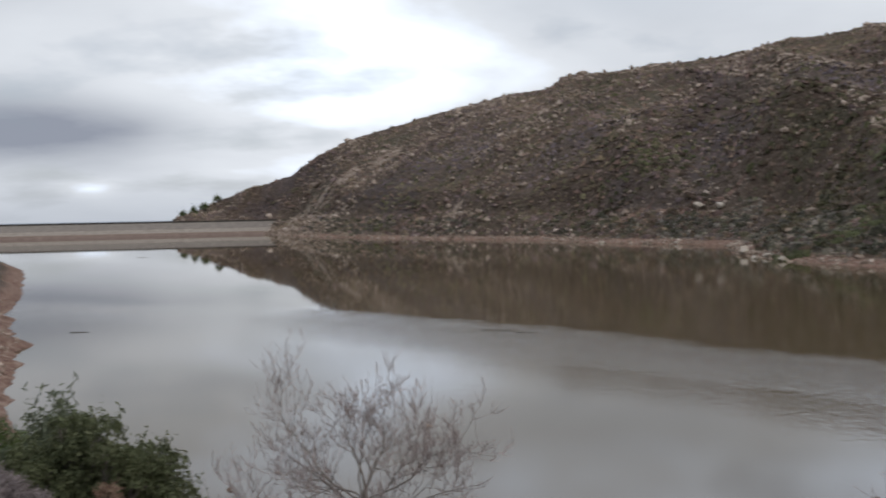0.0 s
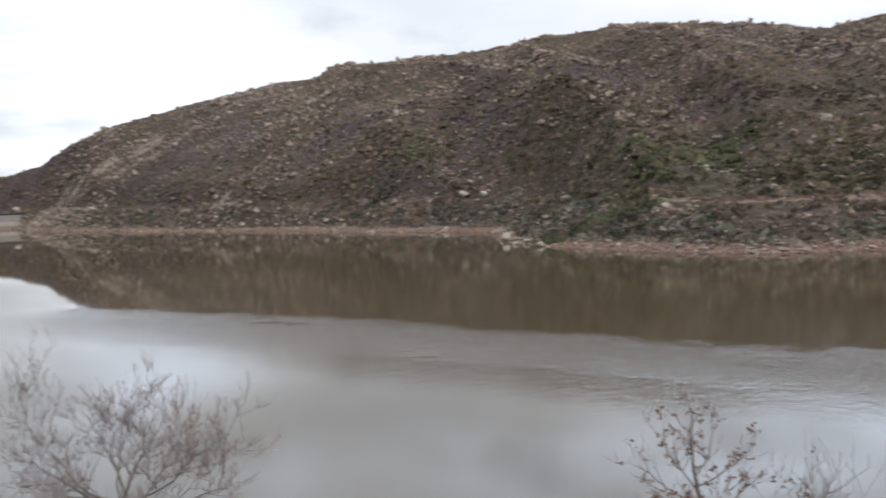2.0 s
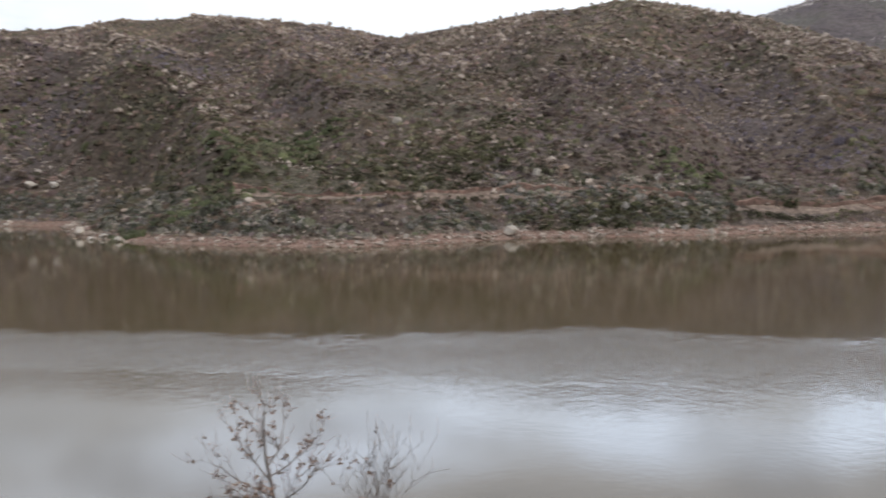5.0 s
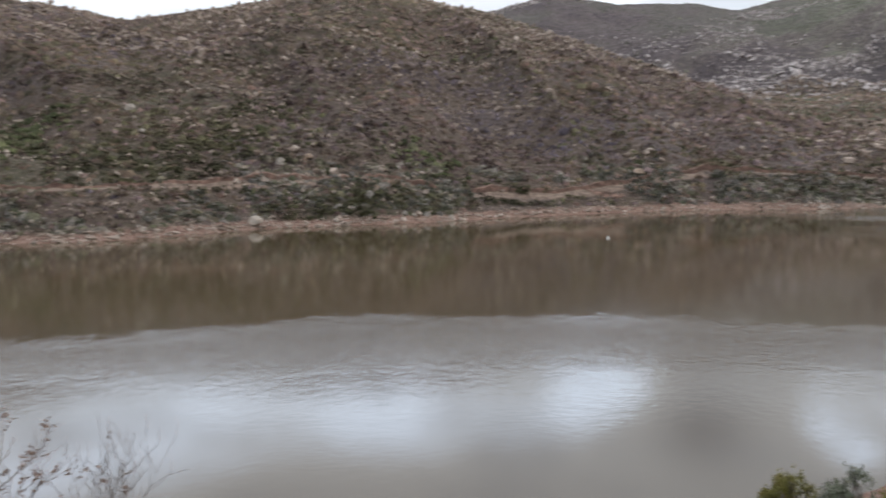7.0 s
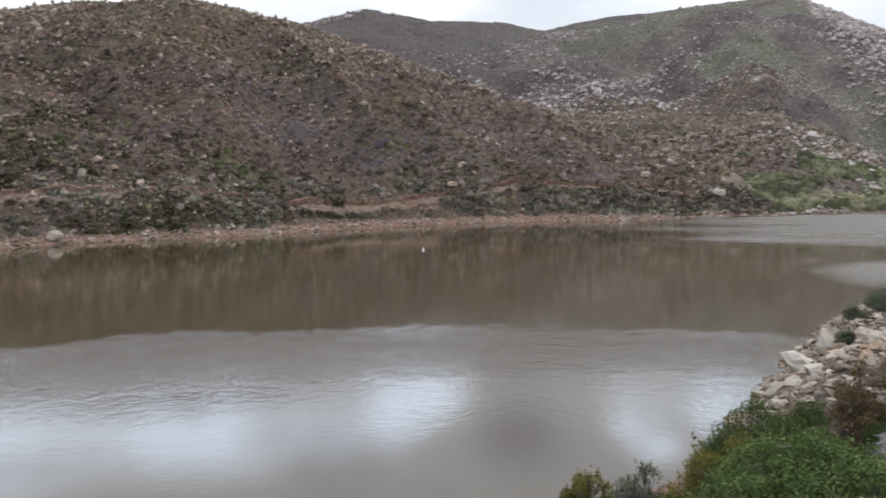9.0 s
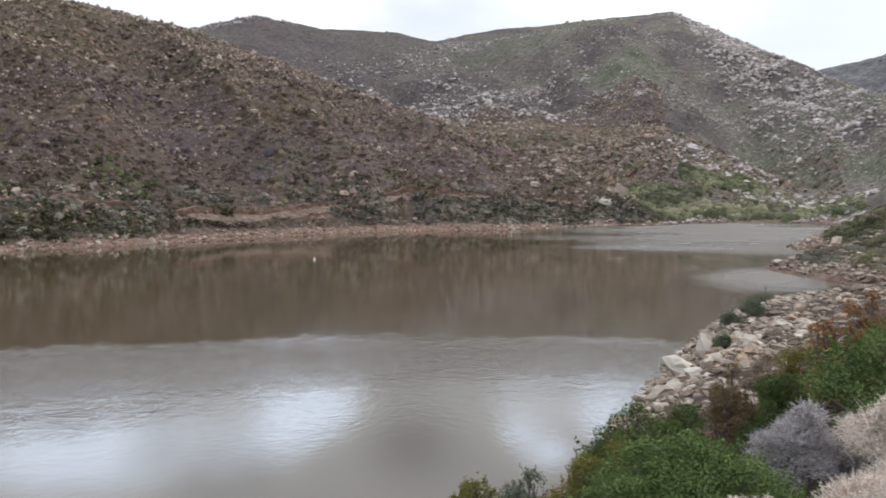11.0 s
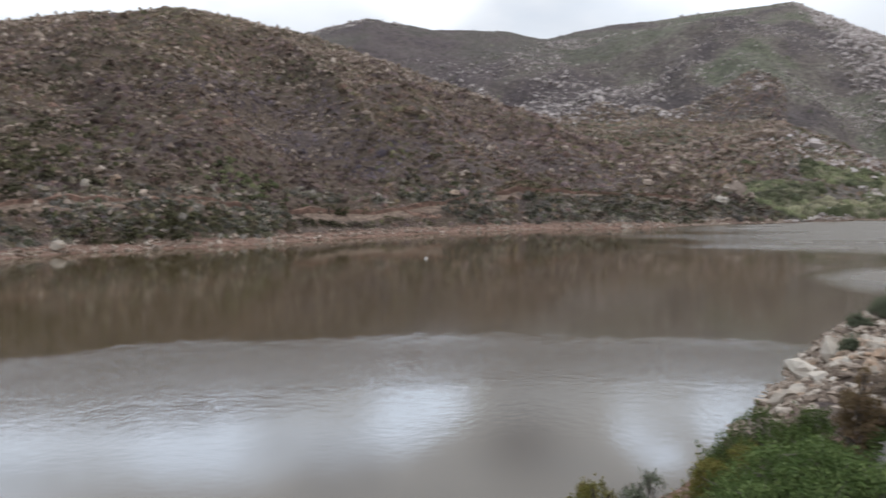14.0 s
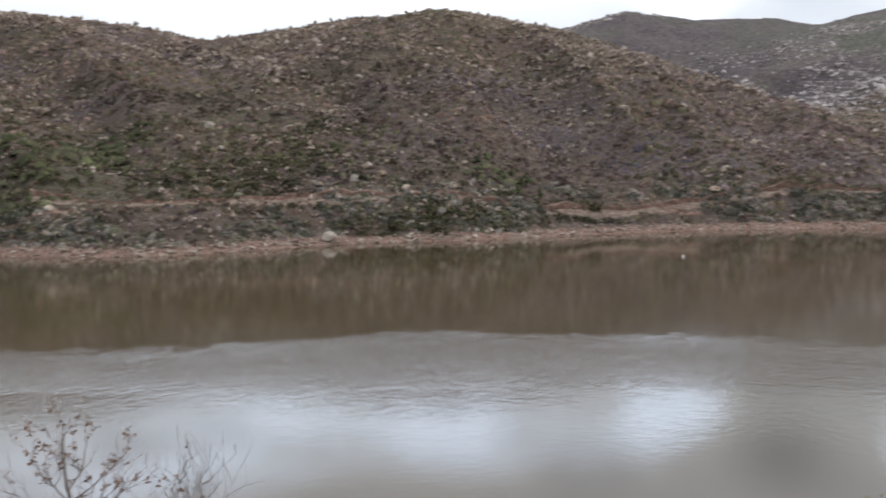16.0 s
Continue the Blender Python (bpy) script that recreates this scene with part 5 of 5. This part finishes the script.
twig_cushion("dry_shrub", -2.95, 6.3, 0.7, 0.85, TWIG_MAUVE, 2200, "rounded mauve-brown cushion shrub", 35, "dry shrubs")
twig_cushion("dry_shrub", -2.1, 6.15, 0.5, 1.05, TWIG_BROWN, 1600, "tan-brown dry cushion shrub", 36, "dry shrubs")
twig_cushion("dry_shrub", -1.95, 6.4, 0.4, 1.08, TWIG_MAUVE, 1400, "small grey cushion shrub", 37, "dry shrubs")
bare_tree("bare_tree", -1.4, 14.7, 3.4, 4.6, "leafless spreading small tree at the water's edge", 41, 15, (4, 66), 0.44, 5, (0.02, 0.0), 0.026, 0.30, 3, 60, -0.01)
bare_tree("bare_tree", 7.35, 13.15, 2.9, 2.6, "leafless small tree with shrivelled brown leaves", 44, 9, (22, 50), 0.36, 150, (-0.06, 0.02), 0.026, 0.62, 2, 26, 0.06)
bare_tree("bare_tree", 8.55, 12.4, 2.2, 1.9, "thin leafless sapling of upright shoots at the water's edge", 43, 13, (55, 84), 0.50, 14, (0.04, 0.0), 0.012, 0.22, 1, 60, 0.10)

# ---------------------------------------------------------------- riprap and single boulders
def stone_mesh(seed, mat, flat=0.75):
    v, f = stone(seed, 2, flat=flat)
    f = f[:, :3]
    return mesh_of("rock", v, f, mat)


RIP = [stone_mesh(200 + k, RIPRAP, 0.7 + 0.03 * k) for k in range(10)]


def lay_rock(x, y, size, g, label, group, name="rock", meshes=RIP, sink=0.14, stretch=1.0):
    ob = new(name, meshes[g.integers(0, len(meshes))])
    ob.location = (x, y, ground_at(x, y) + size * (0.5 * 0.62 - sink))
    ob.rotation_euler = (g.uniform(-0.35, 0.35), g.uniform(-0.35, 0.35), g.uniform(0, 6.28))
    ob.scale = (size * stretch, size * g.uniform(0.75, 1.0), size * g.uniform(0.75, 1.05))
    return tagged(ob, label, "rock", group)


g = np.random.default_rng(5)
count = 0
while count < 280:
    az_, r_ = radians(g.uniform(83.2, 96)), g.uniform(23, 50)
    x_, y_ = r_ * math.sin(az_), r_ * math.cos(az_)
    d_ = float(shore_distance(np.array([x_]), np.array([y_]))[0])
    if not 0.5 < d_ < 5.5:
        continue
    count += 1
    size = min(0.16 + g.gamma(1.2, 0.13), 1.0) * (1.0 if r_ < 30 else 0.9 if r_ < 36 else 0.8)
    lay_rock(x_, y_, size, g, "pale angular riprap rock on the bank" if size < 0.7 else "large pale angular riprap boulder", "riprap rocks")
lay_rock(28.0, 1.6, 1.3, g, "largest cream-white riprap boulder at the water's edge", "riprap rocks", sink=0.05)
lay_rock(30.5, 0.9, 1.1, g, "pinkish angular riprap boulder on the bank", "riprap rocks", sink=0.05)
sx, sy = [], []
for (ax_, ay_), (bx_, by_) in zip(SHORE[36:41], SHORE[37:42]):
    n_ = int(math.hypot(bx_ - ax_, by_ - ay_) * 190)
    u_ = rng.uniform(0, 1, n_)
    sx.append(ax_ + (bx_ - ax_) * u_ + rng.normal(0, 1.2, n_))
    sy.append(ay_ + (by_ - ay_) * u_ - np.abs(rng.normal(0, 2.6, n_)) + 0.5)
hx, hy = np.concatenate(sx), np.concatenate(sy)
d_ = shore_distance(hx, hy)
hx, hy = hx[(d_ > -0.35) & (d_ < 6)], hy[(d_ > -0.35) & (d_ < 6)]
scatter("riprap_rubble", STONES, hx, hy, rng.gamma(1.8, 0.10, len(hx)) + 0.1, RUBBLE, "small pale rubble between the riprap rocks", "stones", sink=0.05)
for x_, y_, w_, h_ in [(42.5, -1.0, 1.7, 0.75), (46.6, -2.4, 1.6, 0.7), (30.2, 0.4, 0.7, 0.6), (37, -0.6, 1.2, 0.7), (34, 0.2, 0.9, 0.6)]:
    leafy_bush("low_bush", x_, y_, w_, h_, LEAF_GREY, 2200, 0.07, "low grey-green bush among the riprap", int(x_ * 7), "bushes in the riprap")
# boulders along the far shore: bearing, distance, size
for az_, r_, size in [(43.3, 103.5, 1.9), (41.9, 100.5, 0.9), (30.5, 88.5, 1.1), (29.2, 89, 0.9), (27.5, 91, 0.8), (33.0, 89.5, 1.0), (17.6, 119.5, 1.5), (18.4, 116, 1.3), (19.1, 118, 1.6), (17.9, 124, 1.8), (20.0, 110, 1.2),
                      (9.6, 174.5, 1.4), (14.0, 165, 0.9), (48.2, 106.5, 0.8), (53.0, 110, 0.7), (46.6, 121, 1.7), (37.0, 128, 1.6), (36.4, 140, 1.6), (34.6, 131, 1.8), (66.6, 139, 2.0), (82.5, 152, 2.6), (82.9, 156, 2.2), (15.4, 178, 2.6), (16.6, 175, 2.4),
                      (95.4, 88, 1.8), (96.6, 84, 1.2), (98.3, 79, 1.1), (98.4, 96, 1.5), (100.3, 90, 1.3)]:
    lay_rock(r_ * math.sin(radians(az_)), r_ * math.cos(radians(az_)), size, g, "pale boulder standing out on the far shore" if size < 1.5 else "big pale boulder on the far slope", "boulders", "boulder", sink=0.08)

TAN_ROCKS = [stone_mesh(320 + k, OCHRE, 0.85) for k in range(3)]
for az_, r_, size in [(83.4, 157, 3.6), (83.0, 155.5, 2.2), (84.0, 158, 2.0)]:
    lay_rock(r_ * math.sin(radians(az_)), r_ * math.cos(radians(az_)), size, g, "tan-brown boulder at the foot of the spur", "boulders", "boulder", TAN_ROCKS, sink=0.05)

# ---------------------------------------------------------------- the dirt track cut along the far slope
rows_road, rows_cut = [], []
for a_, r_ in zip(np.radians(TRACK_AZ), TRACK_R):
    wob = float(value_noise(np.array([a_ * 30]), np.array([0.5]), 3.0)[0]) + 0.5 * float(value_noise(np.array([a_ * 130]), np.array([0.5]), 4.0)[0])
    sa_, ca_ = math.sin(a_), math.cos(a_)
    rows_road.append([((r_ + o) * sa_, (r_ + o) * ca_, ground_at((r_ + o) * sa_, (r_ + o) * ca_) + up_) for o, up_ in ((-1.3, -0.25), (-0.7 - 0.3 * wob, 0.06), (0.1, 0.06), (1.0, 0.03))])
    high = max(0.0, 0.50 + 0.65 * wob)
    rt = r_ + 1.25 + 0.8 * high
    rows_cut.append([rows_road[-1][3], ((r_ + 1.15) * sa_, (r_ + 1.15) * ca_, ground_at((r_ + 1.15) * sa_, (r_ + 1.15) * ca_) + 0.12 + 0.70 * high), (rt * sa_, rt * ca_, ground_at(rt * sa_, rt * ca_) + 0.10 + 0.40 * high), ((rt + 0.4) * sa_, (rt + 0.4) * ca_, ground_at((rt + 0.4) * sa_, (rt + 0.4) * ca_) - 0.15)])


def ribbon(name, rows_, mat):
    v = np.array(rows_).reshape(-1, 3)
    n, m = len(rows_), len(rows_[0])
    f = [(i * m + j, (i + 1) * m + j, (i + 1) * m + j + 1, i * m + j + 1) for i in range(n - 1) for j in range(m - 1)]
    return mesh_of(name, v, np.array(f), mat)


TRACK_SOIL = varied("pale_track_soil", [(0.25, (0.075, 0.052, 0.040)), (0.5, (0.125, 0.088, 0.066)), (0.75, (0.25, 0.185, 0.140))], 0.95, 1.6, relief=0.1)
CUT_SOIL = varied("red_cut_soil", [(0.25, (0.060, 0.035, 0.027)), (0.5, (0.115, 0.070, 0.052)), (0.75, (0.27, 0.165, 0.120))], 0.95, 1.3, relief=0.2)
track = tagged(new("track"), "narrow dirt track cut into the far slope", "track", kind="structure")
under(track, "track_bed", ribbon("track_bed", rows_road, TRACK_SOIL))
under(track, "cut_bank", ribbon("cut_bank", rows_cut, CUT_SOIL), "reddish cut earth bank")

PATH = np.array([(87.2, 153.5), (87.9, 157), (88.7, 164), (89.7, 180), (90.7, 192), (91.4, 210), (92.5, 235)])
rows_path = []
for a_ in np.arange(87.2, 92.5, 0.25):
    r_ = float(np.interp(a_, PATH[:, 0], PATH[:, 1]))
    x_, y_ = r_ * math.sin(radians(a_)), r_ * math.cos(radians(a_))
    rows_path.append([(x_ - 0.7 * o, y_ + o, ground_at(x_ - 0.7 * o, y_ + o) + up_) for o, up_ in ((-1.3, -0.1), (-0.8, 0.10), (0.8, 0.10), (1.3, -0.1))])
PATH_SOIL = varied("pale_path_gravel", [(0.2, (0.21, 0.185, 0.155)), (0.8, (0.36, 0.32, 0.275))], 0.95, 0.8)
tagged(new("valley_path", ribbon("valley_path", rows_path, PATH_SOIL)), "pale gravel path winding up the valley floor", "path", kind="structure")

# ---------------------------------------------------------------- small things on the water and far shore
def drift_stick(x, y, length, turn, seed):
    g2 = np.random.default_rng(seed)
    n_ = 6
    line = [(np.array((length * (k / (n_ - 1) - 0.5), g2.normal(0, 0.05) * length * 0.4, 0.01 + g2.uniform(0, 0.03))), 0.020 * (1 - 0.5 * k / n_)) for k in range(n_)]
    side = [(line[3][0], 0.012), (line[3][0] + np.array((0.12, 0.16, 0.02)) * length, 0.01)]
    ob = new("driftwood", tubes("driftwood", [line, side], DRIFT, 6))
    ob.matrix_basis = pose(x, y, 0.0, 0, 0, turn)
    return tagged(ob, "dark wet driftwood branch afloat on the water", "driftwood")


DRIFT = varied("wet_driftwood", [(0.2, (0.03, 0.024, 0.018)), (0.8, (0.07, 0.055, 0.04))], 0.5, 5.0)
drift_stick(2.65, 47.7, 1.6, -8, 1)
drift_stick(4.1, 46.6, 1.2, -14, 2)
drift_stick(-19.7, 50.3, 0.9, 10, 3)
drift_stick(-47.7, 147.6, 1.8, 5, 4)
FLOAT_WHITE = varied("white_float_plastic", [(0.2, (0.70, 0.70, 0.68)), (0.8, (0.82, 0.82, 0.80))], 0.4, 3.0)
bm = bmesh.new()
bmesh.ops.create_uvsphere(bm, u_segments=16, v_segments=10, radius=0.10)
bmesh.ops.create_cone(bm, cap_ends=True, segments=10, radius1=0.04, radius2=0.03, depth=0.08, matrix=Matrix.Translation((0, 0, 0.12)))
buoy = part("float", bm, FLOAT_WHITE, None, "", True)
buoy.location = (72.4, 34.2, 0.05)
tagged(buoy, "small white float on the muddy water", "float")
DEAD_WOOD = varied("bleached_dead_wood", [(0.2, (0.20, 0.17, 0.14)), (0.8, (0.36, 0.31, 0.26))], 0.9, 4.0)
g = np.random.default_rng(9)
for k in range(9):
    a_, r_ = radians(g.uniform(75.5, 80.5)), g.uniform(131, 136)
    h_ = g.uniform(0.9, 2.2)
    lines = [[(np.array((0.0, 0.0, -0.6)), 0.05), (np.array((g.normal(0, 0.1), g.normal(0, 0.1), h_ * 0.5)), 0.04), (np.array((g.normal(0, 0.2), g.normal(0, 0.2), h_)), 0.02)]]
    lines.append([(lines[0][1][0], 0.025), (lines[0][1][0] + np.array((g.normal(0, 0.4), g.normal(0, 0.4), h_ * 0.35)), 0.01)])
    ob = new("dead_shrub", tubes("dead_shrub", lines, DEAD_WOOD, 6))
    x_, y_ = r_ * math.sin(a_), r_ * math.cos(a_)
    ob.location = (x_, y_, max(ground_at(x_, y_), -0.3))
    tagged(ob, "bleached dead shrub standing in the shallows", "dead shrub", "dead shrubs")
# small dark trees where the dam meets the hill
for k, (a_, r_, w_, h_) in enumerate([(-15.6, 372, 3.0, 2.6), (-15.0, 376, 3.8, 4.2), (-14.4, 380, 4.2, 4.6), (-13.6, 384, 3.4, 3.0)]):
    leafy_bush("dark_tree", r_ * math.sin(radians(a_)), r_ * math.cos(radians(a_)), w_, h_, LEAF_DARK, 1500, 0.35, "small dark evergreen tree beyond the dam's end", 50 + k, "trees by the dam", category="tree")
# red soil scars on the slope
TAN_SOIL = varied("pale_tan_washed_soil", [(0.25, (0.115, 0.082, 0.060)), (0.5, (0.20, 0.152, 0.115)), (0.75, (0.34, 0.275, 0.22))], 0.95, 0.45, relief=0.3)


def scar(a_, r_, w_, h_, seed, mat=CUT_SOIL, label="patch of bare red earth on the slope"):
    n_, m_ = 14, 5
    rows_ = []
    for i in range(n_):
        u = (i / (n_ - 1) - 0.5) * w_
        edge = math.sin(math.pi * i / (n_ - 1)) * (0.7 + 0.3 * float(value_noise(np.array([i * 0.7]), np.array([0.3]), seed)[0]))
        row = []
        for j in range(m_):
            v = (j / (m_ - 1) - 0.5) * h_ * edge + 0.12 * u
            x_ = (r_ + v) * math.sin(radians(a_)) + u * math.cos(radians(a_))
            y_ = (r_ + v) * math.cos(radians(a_)) - u * math.sin(radians(a_))
            row.append((x_, y_, ground_at(x_, y_) + (0.16 if 0 < j < m_ - 1 else -0.05)))
        rows_.append(row)
    ob = new("soil_scar", ribbon("soil_scar", rows_, mat))
    return tagged(ob, label, "bare soil", "soil scars", "structure")


for k, (a_, r_, w_, h_) in enumerate([(11.2, 187, 11, 4), (16.2, 180, 13, 5), (51.6, 119, 7, 5), (27.4, 107.5, 5, 3), (49.5, 117.5, 5, 2.5), (64.5, 131, 5, 2.5)]):
    scar(a_, r_, w_, h_, 3.0 + k)
for k, (a_, r_, w_, h_) in enumerate([(-3.4, 318, 13, 20), (-6.0, 322, 12, 16), (-8.6, 338, 12, 14), (-7.4, 330, 9, 12), (-4.8, 305, 8, 9), (0.6, 239, 6, 4)]):
    scar(a_, r_, w_, h_, 23.0 + k, TAN_SOIL, "washed-out pale tan earth face on the slope")
